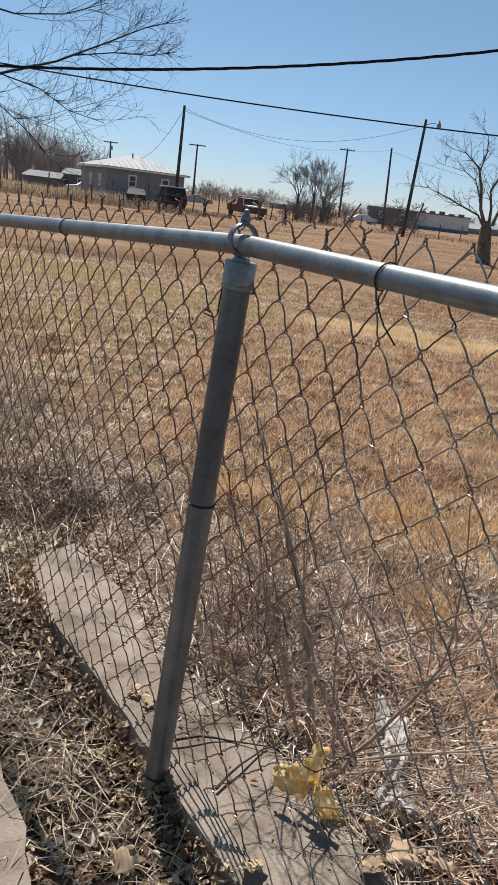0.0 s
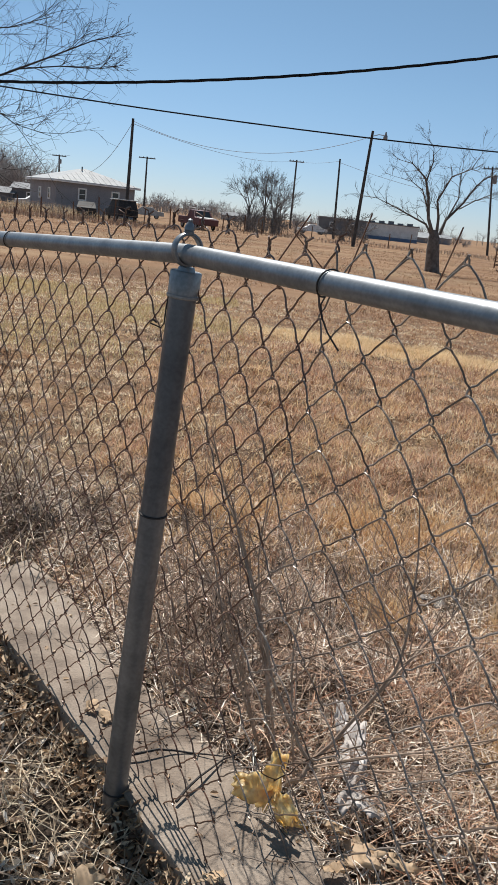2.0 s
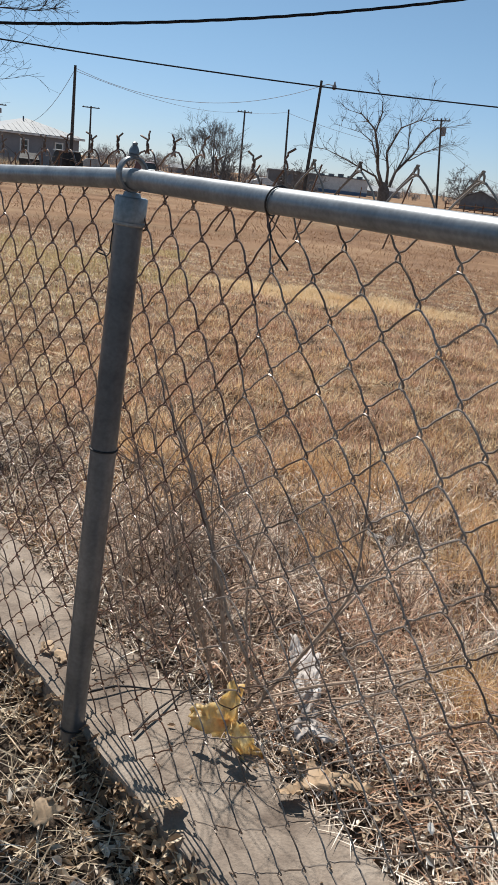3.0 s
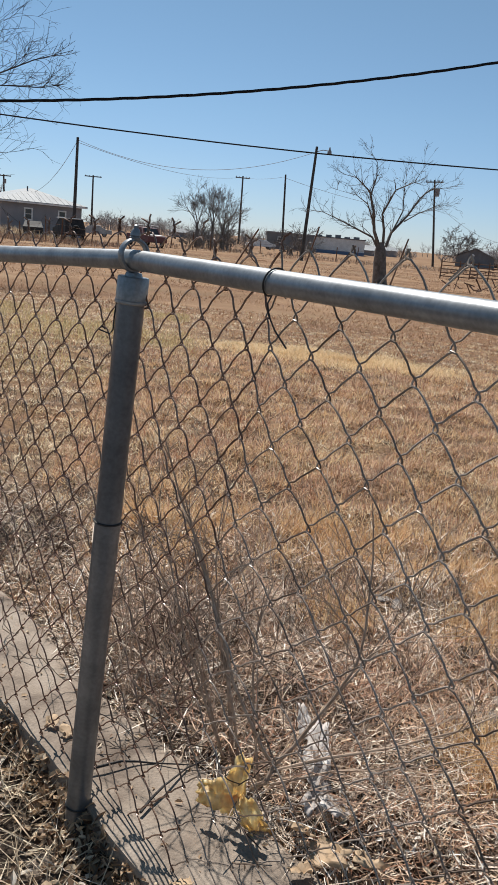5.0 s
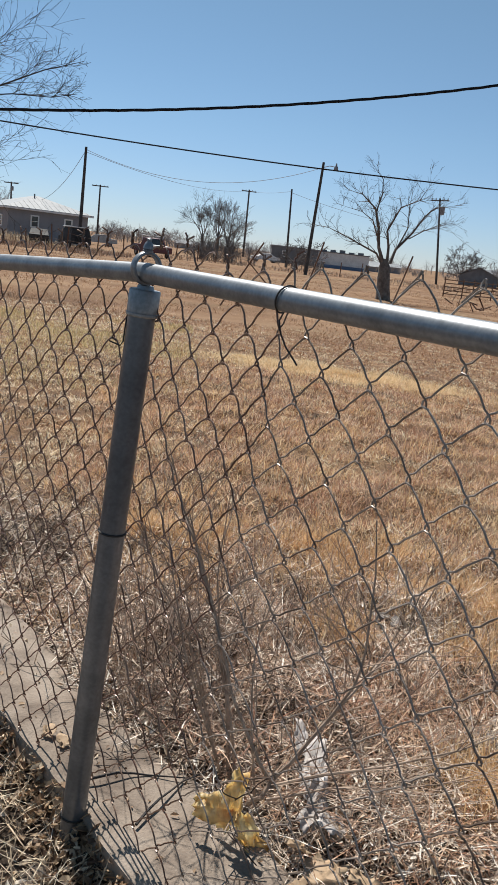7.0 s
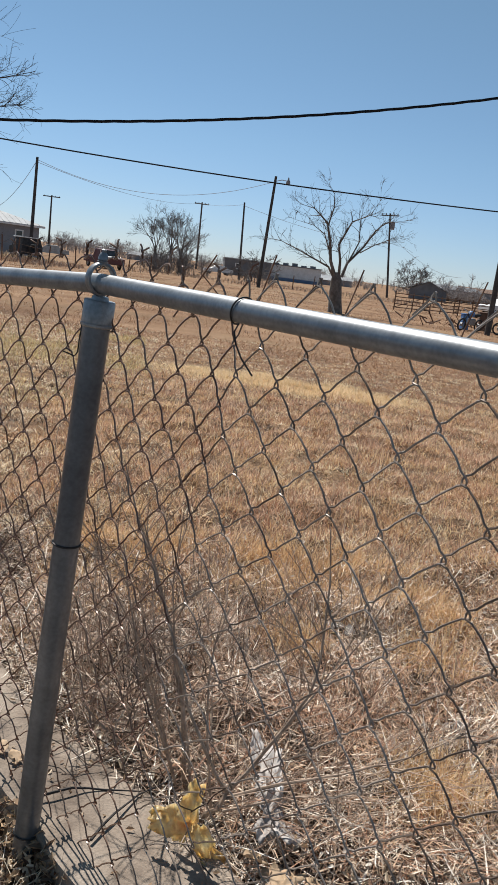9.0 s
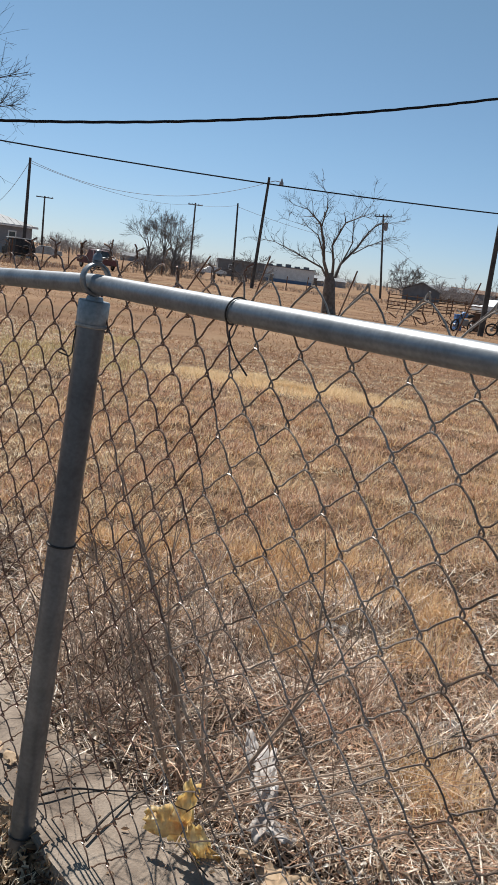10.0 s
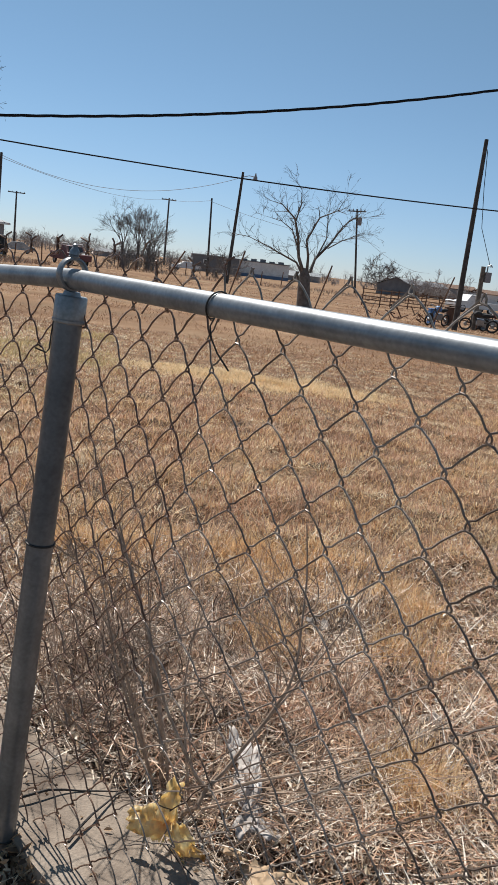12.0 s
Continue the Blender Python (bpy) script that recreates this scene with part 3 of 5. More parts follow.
def strips(name, x, y, z, length, width, lean, curl, mat, label, tag="grass"):
    """Many thin bent blades in one mesh: lean is the angle from upright, curl bends the upper part further over."""
    n = len(x)
    az = RNG.uniform(0, 2 * np.pi, n)
    tw = az + np.pi / 2 + RNG.uniform(-0.9, 0.9, n)
    c, s = np.cos(az), np.sin(az)
    l1, l2 = length * 0.55, length * 0.45
    a2 = lean + curl
    base = np.stack([x, y, z - 0.004], 1)
    mid = base + np.stack([c * np.sin(lean) * l1, s * np.sin(lean) * l1, np.cos(lean) * l1], 1)
    tip = mid + np.stack([c * np.sin(a2) * l2, s * np.sin(a2) * l2, np.cos(a2) * l2], 1)
    tip[:, 2] = np.maximum(tip[:, 2], z + 0.002)
    side = np.stack([np.cos(tw), np.sin(tw), np.zeros(n)], 1) * (width / 2)[:, None]
    co = np.stack([base - side, base + side, mid - side * 0.85, mid + side * 0.85, tip], 1).reshape(-1, 3)
    k = np.arange(n) * 5
    idx = np.stack([k, k + 1, k + 3, k + 2, k + 2, k + 3, k + 4], 1).reshape(-1)
    starts = np.stack([np.arange(n) * 7, np.arange(n) * 7 + 4], 1).reshape(-1)
    me = bpy.data.meshes.new(name)
    me.vertices.add(n * 5)
    me.vertices.foreach_set("co", co.astype(np.float32).reshape(-1))
    me.loops.add(n * 7)
    me.loops.foreach_set("vertex_index", idx.astype(np.int32))
    me.polygons.add(n * 2)
    me.polygons.foreach_set("loop_start", starts.astype(np.int32))
    me.update(calc_edges=True)
    me.validate()
    me.materials.append(mat)
    ob = new(name, me)
    return tagged(ob, label, tag, kind="stuff")


def wedge(n, y0, y1, power, left=0.42, right=0.62):
    """Random ground points of the stretch that fans out from the gate side, denser near by."""
    u = RNG.uniform(0, 1, n)
    e = 2 - power
    y = (y0 ** e + u * (y1 ** e - y0 ** e)) ** (1 / e)
    x = RNG.uniform(0, 1, n) * ((left + right) * y + 0.3) - left * y - 0.15
    return x, y


def noise_at(x, y, f, seed):
    return np.array([noise.noise((a * f, b * f, seed)) for a, b in zip(x, y)])


# the field: matted in lumps, with bare hollows between, in patches of three colours
x, y = wedge(400000, 2.3, 18.0, 1.30)
edge = 2.75 + 0.35 * noise_at(x, y, 1.3, 5)
lump = 0.6 * noise_at(x, y * 0.8, 7.5, 8) + 0.5 * noise_at(x, y * 0.8, 2.6, 9)
keep = (y > edge) & (RNG.uniform(0, 1, len(x)) < np.clip(0.9 + 5.0 * (lump + 0.08), 0.05, 1.0))
x, y, lump = x[keep], y[keep], lump[keep]
tuft = np.clip(1.0 + 2.2 * lump, 0.4, 2.0)
n = len(x)
hue = 0.6 * noise_at(x, y * 0.8, 2.8, 14) + 0.5 * noise_at(x, y * 0.8, 8.0, 19) + RNG.normal(0, 0.11, n)
to_rust = -0.5 * np.clip(-x / y / 0.12, 0, 1) + 0.42 * np.clip((x / y - 0.02) / 0.15, 0, 1) * np.clip((y - 5.5) / 3.5, 0, 1) + 0.3 * np.clip((y - 9.5) / 2.5, 0, 1) * np.clip((x / y + 0.05) / 0.1, 0, 1)
rusty = hue > 0.12 - 0.45 * to_rust
tan = ~rusty & (hue < -0.16 + 0.35 * np.clip((0.05 - x / y) / 0.2, 0, 0.8))
for nm, q, lab in (("tan_grass", tan, "pale tan short grass of the field"), ("field_grass", ~rusty & ~tan, "matted orange and straw-coloured winter grass of the field"), ("rust_grass", rusty, "rust-brown short grass spread through the field")):
    m = q.sum()
    strips(nm, x[q], y[q], heights(x[q], y[q]), RNG.uniform(0.015, 0.055, m) * tuft[q], 0.0044 * (y[q] / 3) ** 0.7 * RNG.uniform(0.4, 1.5, m), RNG.uniform(1.2, 1.68, m) - 0.6 * (RNG.uniform(0, 1, m) < 0.14), RNG.uniform(-0.5, 0.3, m), M[nm], lab)
x, y = wedge(125000, 14.0, 70.0, 1.6, 0.36, 0.60)
n = len(x)
keep = RNG.uniform(0, 1, n) < 0.5 + 1.2 * noise_at(x, y, 0.35, 18)
x, y = x[keep], y[keep]
n = len(x)
strips("distant_grass", x, y, heights(x, y), RNG.uniform(0.05, 0.14, n), 0.010 * (y / 15) ** 0.8 * RNG.uniform(0.6, 1.3, n), RNG.uniform(0.6, 1.5, n), RNG.uniform(-0.2, 0.4, n), M["distant_grass"], "thin dry grass reaching across the distant field")
# bleached patch in the field
n = 40000
x = RNG.normal(1.95, 0.62, n)
y = 9.6 - 0.42 * (x - 1.0) + RNG.normal(0.15, 0.28, n) * np.clip(1.2 + noise_at(x, np.zeros(n), 2.0, 3), 0.5, 1.8)
strips("bleached_grass", x, y, heights(x, y), RNG.uniform(0.05, 0.11, n), RNG.uniform(0.004, 0.008, n), RNG.uniform(0.7, 1.4, n), RNG.uniform(-0.2, 0.5, n), M["bleached"], "bleached straw-coloured patch of flattened grass")
# taller straw with an olive cast, in the field beyond the left stretch
M["olive_grass"] = blade_material("olive_straw_grass", [(0.36, 0.26, 0.12), (0.56, 0.43, 0.21), (0.76, 0.62, 0.35)], 2.0, 0.35, 0.7)
n = 42000
x, y = RNG.uniform(-5.5, 0.3, n), RNG.uniform(6.5, 15.0, n)
keep = RNG.uniform(0, 1, n) < np.clip(0.25 + 1.6 * noise_at(x, y, 0.45, 52) + 0.6 * noise_at(x, y, 2.5, 53), 0.03, 1.0)
x, y = x[keep], y[keep]
n = len(x)
strips("olive_grass", x, y, heights(x, y), RNG.uniform(0.04, 0.12, n), 0.0028 * (y / 3) ** 0.7 * RNG.uniform(0.7, 1.3, n), RNG.uniform(0.2, 1.3, n), RNG.uniform(0.0, 0.6, n), M["olive_grass"], "taller olive-tinged straw grass in loose patches")
# small upright clumps that give the field its uneven, speckled top
cx, cy = wedge(3000, 3.1, 14.0, 1.1)
k = RNG.randint(0, 3000, 66000)
x, y = cx[k] + RNG.normal(0, 0.026, 66000) * (1 + 0.06 * cy[k]), cy[k] + RNG.normal(0, 0.026, 66000) * (1 + 0.06 * cy[k])
size = RNG.uniform(0.6, 1.4, 3000)[k]
for j, (nm, lab) in enumerate((("field_grass", "small straw-coloured clumps standing in the field"), ("rust_grass", "small rust-brown clumps standing in the field"), ("tan_grass", "small pale clumps standing in the field"))):
    q = k % 3 == j
    m = q.sum()
    strips("grass_clumps", x[q], y[q], heights(x[q], y[q]), RNG.uniform(0.03, 0.07, m) * size[q], 0.0028 * (y[q] / 3) ** 0.7 * RNG.uniform(0.7, 1.3, m), RNG.uniform(0.5, 1.5, m), RNG.uniform(0.0, 0.5, m), M[nm], lab)
# dark dead bunches between the pale grass, also standing for its shadow specks
cx, cy = wedge(2600, 2.7, 15.0, 1.2)
k = RNG.randint(0, 2600, 60000)
x, y = cx[k] + RNG.normal(0, 0.05, 60000), cy[k] + RNG.normal(0, 0.045, 60000)
n = len(x)
strips("dark_bunchgrass", x, y, heights(x, y), RNG.uniform(0.025, 0.06, n), 0.0028 * (y / 3) ** 0.7 * RNG.uniform(0.7, 1.3, n), RNG.uniform(0.95, 1.6, n), RNG.uniform(-0.4, 0.4, n), M["brown_grass"], "dark reddish-brown bunches of dead grass, doubling as shadow specks")
# small dark weeds dotted through the nearer field
cx, cy = wedge(420, 2.7, 9.0, 1.1)
k = RNG.randint(0, 420, 21000)
x, y = cx[k] + RNG.normal(0, 0.045, 21000), cy[k] + RNG.normal(0, 0.04, 21000)
n = len(x)
strips("dark_weeds", x, y, heights(x, y), RNG.uniform(0.02, 0.07, n), 0.0024 * (y / 3) ** 0.6 * RNG.uniform(0.6, 1.4, n), RNG.uniform(0.3, 1.5, n), RNG.uniform(-0.2, 0.7, n), M["dark_brush"], "small dark withered weeds dotted through the grass", "weeds")
# reddish and golden tufts where the litter ends
cx, cy = wedge(1500, 1.9, 9.0, 1.2, 0.3, 0.6)
k = RNG.randint(0, 1500, 66000)
x, y = cx[k] + RNG.normal(0, 0.055, 66000) * (1 + 0.1 * cy[k]), cy[k] + RNG.normal(0, 0.055, 66000)
ok = ~on_strip(x, y, 0.06) & (x > np.interp(y, FAR_Y, FAR_X))
x, y, k = x[ok], y[ok], k[ok]
red = k % 3 > 0
for nm, sel, lab in (("red_grass", red, "reddish-brown dry grass tufts"), ("gold_grass", ~red, "pale golden dry grass tufts")):
    n = sel.sum()
    strips(nm, x[sel], y[sel], heights(x[sel], y[sel]), RNG.uniform(0.04, 0.12, n), RNG.uniform(0.0014, 0.0032, n) * (np.maximum(y[sel], 2.5) / 2.5) ** 0.6, RNG.uniform(0.2, 1.4, n), RNG.uniform(0.1, 0.9, n), M[nm], lab + " at the edge of the field")
k = 900
x, y = np.concatenate([RNG.normal(0.83, 0.055, k), RNG.normal(0.62, 0.06, k // 2), RNG.normal(1.05, 0.08, k // 2)]), np.concatenate([RNG.normal(1.60, 0.06, k), RNG.normal(2.35, 0.06, k // 2), RNG.normal(2.3, 0.08, k // 2)])
n = len(x)
strips("gold_tuft", x, y, heights(x, y), RNG.uniform(0.06, 0.19, n), RNG.uniform(0.0016, 0.004, n), RNG.uniform(0.05, 0.9, n), RNG.uniform(0.1, 0.8, n), M["gold_grass"], "upright golden grass tufts among the litter")
cx, cy = RNG.uniform(-0.15, 1.3, 42), RNG.uniform(2.5, 3.35, 42)
k = RNG.randint(0, 42, 9000)
x, y = cx[k] + RNG.normal(0, 0.055, 9000), cy[k] + RNG.normal(0, 0.05, 9000)
n = len(x)
strips("gold_tuft", x, y, heights(x, y), RNG.uniform(0.05, 0.15, n), RNG.uniform(0.0018, 0.0042, n), RNG.uniform(0.2, 1.3, n), RNG.uniform(0.1, 0.9, n), M["gold_grass"], "bright golden grass tufts where the field begins")
# tangled straw behind the strip
x, y = wedge(46000, 0.95, 3.5, 1.0, 0.5, 0.75)
fade = np.clip((3.35 + 0.3 * noise_at(x, y, 1.5, 2) - y) / 0.9, 0, 1)
keep = (RNG.uniform(0, 1, len(x)) < fade * (0.55 + 1.0 * noise_at(x, y, 3, 21) + 0.7 * noise_at(x, y, 9, 22) - 0.34 * np.exp(-((x - 0.08) / 0.24) ** 2 - ((y - 2.1) / 0.45) ** 2))) & ~on_strip(x, y, 0.02) & (x > np.interp(y, FAR_Y, FAR_X) + 0.015)
x, y = x[keep], y[keep]
n = len(x)
pile = 0.05 * np.clip(noise_at(x, y, 2.7, 31) + 0.25, 0, 1)
strips("straw_litter", x, y, heights(x, y) + RNG.uniform(0, 1, n) * (0.035 + 1.4 * pile), np.minimum(RNG.uniform(0.02, 0.20, n) * RNG.uniform(0.3, 1.0, n), 0.03 + 0.9 * (x - np.interp(y, FAR_Y, FAR_X))), RNG.uniform(0.0018, 0.0056, n) * RNG.uniform(0.5, 1.0, n), RNG.uniform(0.9, 1.75, n), RNG.uniform(-0.25, 0.2, n), M["grey_straw"], "tangled grey straw and broken stalks behind the strip", "straw")
# short broken bits and reddish blades among the straw
x, y = wedge(26000, 0.95, 3.3, 1.0, 0.4, 0.75)
keep = ~on_strip(x, y, -0.01) & (x > np.interp(y, FAR_Y, FAR_X) - 0.01)
x, y = x[keep], y[keep]
n = len(x)
h = heights(x, y) + RNG.uniform(0, 0.05, n)
kind = RNG.uniform(0, 1, n) + 0.5 * noise_at(x, y, 3.5, 91)
for lo, hi, mat, lab, big in ((-1, 0.55, "grey_straw", "pale broken bits of straw over the litter", 0.045), (0.55, 0.85, "red_grass", "reddish fallen grass blades in the litter", 0.11), (0.85, 2.0, "brown_grass", "dark rotted stems lying in the litter", 0.08)):
    q = (kind > lo) & (kind <= hi)
    m = q.sum()
    strips("straw_litter", x[q], y[q], h[q], RNG.uniform(0.015, big, m), RNG.uniform(0.0015, 0.005, m), RNG.uniform(0.9, 1.7, m), RNG.uniform(-0.5, 0.3, m), M[mat], lab, "straw")
# loose stalks piled over the dark brush behind the post
for cx, cy, dx, dy, n, mat in ((0.10, 2.15, 0.20, 0.33, 2600, "stalk"), (0.10, 2.15, 0.20, 0.33, 700, "grey_straw"), (0.12, 2.1, 0.22, 0.36, 3600, "brown_grass"), (-0.62, 3.0, 0.24, 0.25, 700, "grey_straw"), (-0.62, 3.0, 0.26, 0.25, 1600, "brown_grass"), (0.75, 1.85, 0.28, 0.40, 3000, "red_grass")):
    x, y = RNG.normal(cx, dx, n), RNG.normal(cy, dy, n)
    keep = ~on_strip(x, y, 0.07) & ((x > np.interp(y, FAR_Y, FAR_X) + 0.07) | (y > 2.55))
    x, y = x[keep], y[keep]
    n = len(x)
    strips("loose_stalks", x, y, heights(x, y) + RNG.uniform(0.0, 0.10, n) * np.clip(0.7 + noise_at(x, y, 4.0, 27), 0.2, 1.2), RNG.uniform(0.04, 0.24, n) * RNG.uniform(0.4, 1.0, n), RNG.uniform(0.0013, 0.0038, n), RNG.uniform(1.0, 1.85, n), RNG.uniform(-0.35, 0.35, n), M[mat], "dry stalks lying loosely over one another in the brush", "straw")
# grey weeds along the far stretch of the fence
x, y = RNG.uniform(-2.1, -0.35, 12000), RNG.uniform(2.3, 5.4, 12000)
band = np.exp(-((x - (-0.50 - 0.62 * (y - 2.3) / 1.3)) / 0.33) ** 2)
keep = RNG.uniform(0, 1, len(x)) < band * np.clip(0.35 + 0.6 * (y - 2.6), 0.2, 1.0) * (0.8 + 0.9 * noise_at(x, y, 2.5, 41)) * ~on_strip(x, y, 0.05)
x, y = x[keep], y[keep]
n = len(x)
strips("grey_weeds", x, y, heights(x, y), RNG.uniform(0.06, 0.24, n), RNG.uniform(0.0024, 0.006, n), RNG.uniform(0.2, 1.4, n), RNG.uniform(0.0, 1.0, n), M["weed_tan"], "grey-tan tangled weeds along the foot of the fence", "weeds")
# yard side
x, y = RNG.uniform(-1.0, 0.3, 15000), RNG.uniform(0.7, 2.7, 15000)
keep = (x < np.interp(y, NEAR_Y, NEAR_X) + 0.015) & (RNG.uniform(0, 1, len(x)) < 0.40 + 0.8 * noise_at(x, y, 3, 51))
x, y = x[keep], y[keep]
n = len(x)
strips("yard_straw", x, y, heights(x, y) + RNG.uniform(0, 0.035, n), RNG.uniform(0.03, 0.15, n), RNG.uniform(0.0014, 0.0038, n), RNG.uniform(0.8, 1.7, n), RNG.uniform(-0.5, 0.4, n), M["weed_tan"], "short dry straw trodden into the yard soil", "straw")


def leaf_litter(name, x, y, z, size, label, mat="dead_leaf"):
    s = Shape()
    rnd = random.Random(3)
    for a, b, c, r in zip(x, y, z, size):
        m = Matrix.LocRotScale((a, b, c + r * 0.25), Euler((rnd.uniform(-0.9, 0.9), rnd.uniform(-0.9, 0.9), rnd.uniform(0, 6.3))), (r, r * rnd.uniform(0.5, 0.9), r))
        cup = rnd.uniform(0.15, 0.6)
        rim = [(1.0, 0.0), (0.35, 0.55), (-0.5, 0.45), (-0.95, 0.0), (-0.45, -0.5), (0.3, -0.6)]
        i = len(s.v)
        s.v += [m @ Vector((0, 0, 0))] + [m @ Vector((u * rnd.uniform(0.75, 1.15), v * rnd.uniform(0.75, 1.15), cup * (abs(v) * 1.2 + 0.25 * u * u))) for u, v in rim]
        s.f += [(i, i + 1 + j, i + 1 + (j + 1) % 6) for j in range(6)]
    return tagged(link(name, s, M[mat]), label, "leaves", kind="stuff")


x, y = RNG.uniform(-1.0, 0.3, 11000), RNG.uniform(0.7, 2.6, 11000)
keep = (x < np.interp(y, NEAR_Y, NEAR_X) + 0.03) & (RNG.uniform(0, 1, len(x)) < 0.75 + 0.8 * noise_at(x, y, 2.6, 61))
x, y = x[keep], y[keep]
leaf_litter("leaf_litter", x, y, heights(x, y), RNG.uniform(0.005, 0.021, len(x)) * RNG.uniform(0.7, 1.2, len(x)), "curled brown dead leaves lying over the yard soil")
q = RNG.uniform(0, 1, len(x)) < 0.26
leaf_litter("leaf_flakes", x[q] + 0.01, y[q], heights(x[q], y[q]) + 0.012, RNG.uniform(0.005, 0.019, q.sum()), "bleached flakes of leaf among the brown ones", "pale_flake")
f = RNG.uniform(0.8, 2.4, 2200)
x, y = np.interp(f, NEAR_Y, NEAR_X) - np.abs(RNG.normal(0.0, 0.05, 2200)) + 0.012, f
leaf_litter("leaf_litter", x, y, heights(x, y) + RNG.uniform(0.0, 0.07, 2200) * np.exp(-np.abs(x - np.interp(f, NEAR_Y, NEAR_X)) / 0.05), RNG.uniform(0.006, 0.021, 2200), "dark and pale dead leaves banked against the concrete strip")
f = RNG.uniform(1.0, 2.2, 420)
x, y = np.interp(f, FAR_Y, FAR_X) - np.abs(RNG.normal(0.0, 0.014, 420)) + 0.02, f
strips("edge_straw", x, y, np.full(420, 0.056), RNG.uniform(0.02, 0.09, 420), RNG.uniform(0.0012, 0.003, 420), RNG.uniform(1.1, 1.6, 420), RNG.uniform(-0.3, 0.1, 420), M["grey_straw"], "straw spilling over the edge of the concrete strip", "straw")
x, y = wedge(7500, 1.0, 3.2, 1.0, 0.3, 0.75)
keep = ~on_strip(x, y, 0.0) & (x > np.interp(y, FAR_Y, FAR_X))
x, y = x[keep], y[keep]
leaf_litter("leaf_litter", x, y, heights(x, y) + RNG.uniform(0.012, 0.05, len(x)), RNG.uniform(0.005, 0.018, len(x)) * RNG.uniform(0.6, 1.0, len(x)), "pale dead leaves caught in the straw behind the strip")
x, y = wedge(5200, 1.0, 3.4, 1.0, 0.3, 0.75)
keep = ~on_strip(x, y, 0.01) & (x > np.interp(y, FAR_Y, FAR_X)) & (RNG.uniform(0, 1, len(x)) < 0.6 + 1.2 * noise_at(x, y, 3.0, 47))
x, y = x[keep], y[keep]
leaf_litter("leaf_flakes", x, y, heights(x, y) + RNG.uniform(0.02, 0.06, len(x)), RNG.uniform(0.004, 0.020, len(x)) * RNG.uniform(0.4, 1.0, len(x)), "bleached flakes of leaf and husk on top of the straw", "pale_flake")
x, y = RNG.uniform(-0.6, 0.5, 1800), RNG.uniform(0.9, 2.4, 1800)
keep = on_strip(x, y, -0.015) & (RNG.uniform(0, 1, 1800) < 0.3 + 0.9 * noise_at(x, y, 4, 33))
x, y = x[keep], y[keep]
leaf_litter("leaf_litter", x, y, np.full(len(x), 0.052), RNG.uniform(0.003, 0.010, len(x)), "scraps of dead leaf lying on the concrete strip")


# ---- standing stalks ----
def weed_stalks(name, x, y, lo, hi, r, label, spread=0.25, mat="stalk"):
    s = Shape()
    rnd = random.Random(17)
    for a, b in zip(x, y):
        h = rnd.uniform(lo, hi)
        d = Vector((rnd.gauss(0, spread), rnd.gauss(0, spread), 1)).normalized()
        p = Vector((a, b, gz(a, b) - 0.01))
        pts = [p]
        for i in range(5):
            d = (d + Vector((rnd.gauss(0, 0.10), rnd.gauss(0, 0.10), -0.02))).normalized()
            pts.append(pts[-1] + d * h / 5)
        rr = r * rnd.uniform(0.6, 1.3)
        s.tube(pts, [rr * (1 - 0.13 * i) for i in range(6)], 4, caps=False)
        for k in range(rnd.randint(0, 3)):
            i = rnd.randint(2, 4)
            e = pts[i] + (d + Vector((rnd.gauss(0, 0.6), rnd.gauss(0, 0.6), 0.2))) * h * 0.15
            s.tube([pts[i], pts[i].lerp(e, 0.5) + Vector((0, 0, 0.006)), e], [rr * 0.6, rr * 0.5, rr * 0.3], 3, caps=False)
    return tagged(link(name, s, M[mat]), label, "weeds", kind="stuff")


x, y = RNG.uniform(-0.1, 0.9, 200), RNG.uniform(1.35, 2.9, 200)
keep = (x > np.interp(y, FAR_Y, FAR_X) + 0.05)
weed_stalks("weed_stalks", x[keep], y[keep], 0.10, 0.40, 0.0016, "thin dry weed stalks standing in the straw", 0.5)
x, y = RNG.normal(0.02, 0.13, 70), RNG.normal(1.98, 0.16, 70)
weed_stalks("weed_stalks", x, y, 0.25, 0.66, 0.0014, "slender grey stalks rising behind the fence", 0.16)
x, y = RNG.normal(0.62, 0.14, 26), RNG.normal(1.95, 0.2, 26)
weed_stalks("weed_stalks", x, y, 0.35, 0.72, 0.0013, "slender reddish stalks rising behind the fence", 0.13)
x, y = RNG.uniform(-0.85, 0.0, 110), RNG.uniform(1.0, 2.2, 110)
keep = x < np.interp(y, NEAR_Y, NEAR_X) - 0.02
weed_stalks("fallen_stalks", x[keep], y[keep], 0.12, 0.42, 0.0019, "pale fallen stalks lying on the yard soil", 3.0, "grey_straw")


# ---- shrub, scraps and stones by the fence ----
def tapered(s, pts, r0, r1, sides=6):
    n = len(pts) - 1
    fine = []
    for i in range(n):
        a, b = Vector(pts[i]), Vector(pts[i + 1])
        fine += [a, a.lerp(b, 0.5) + Vector((noise.noise(a * 40), noise.noise(b * 40), 0)) * 0.004]
    fine.append(Vector(pts[-1]))
    m = len(fine) - 1
    s.tube(fine, [r0 + (r1 - r0) * i / m for i in range(m + 1)], sides)
    return fine


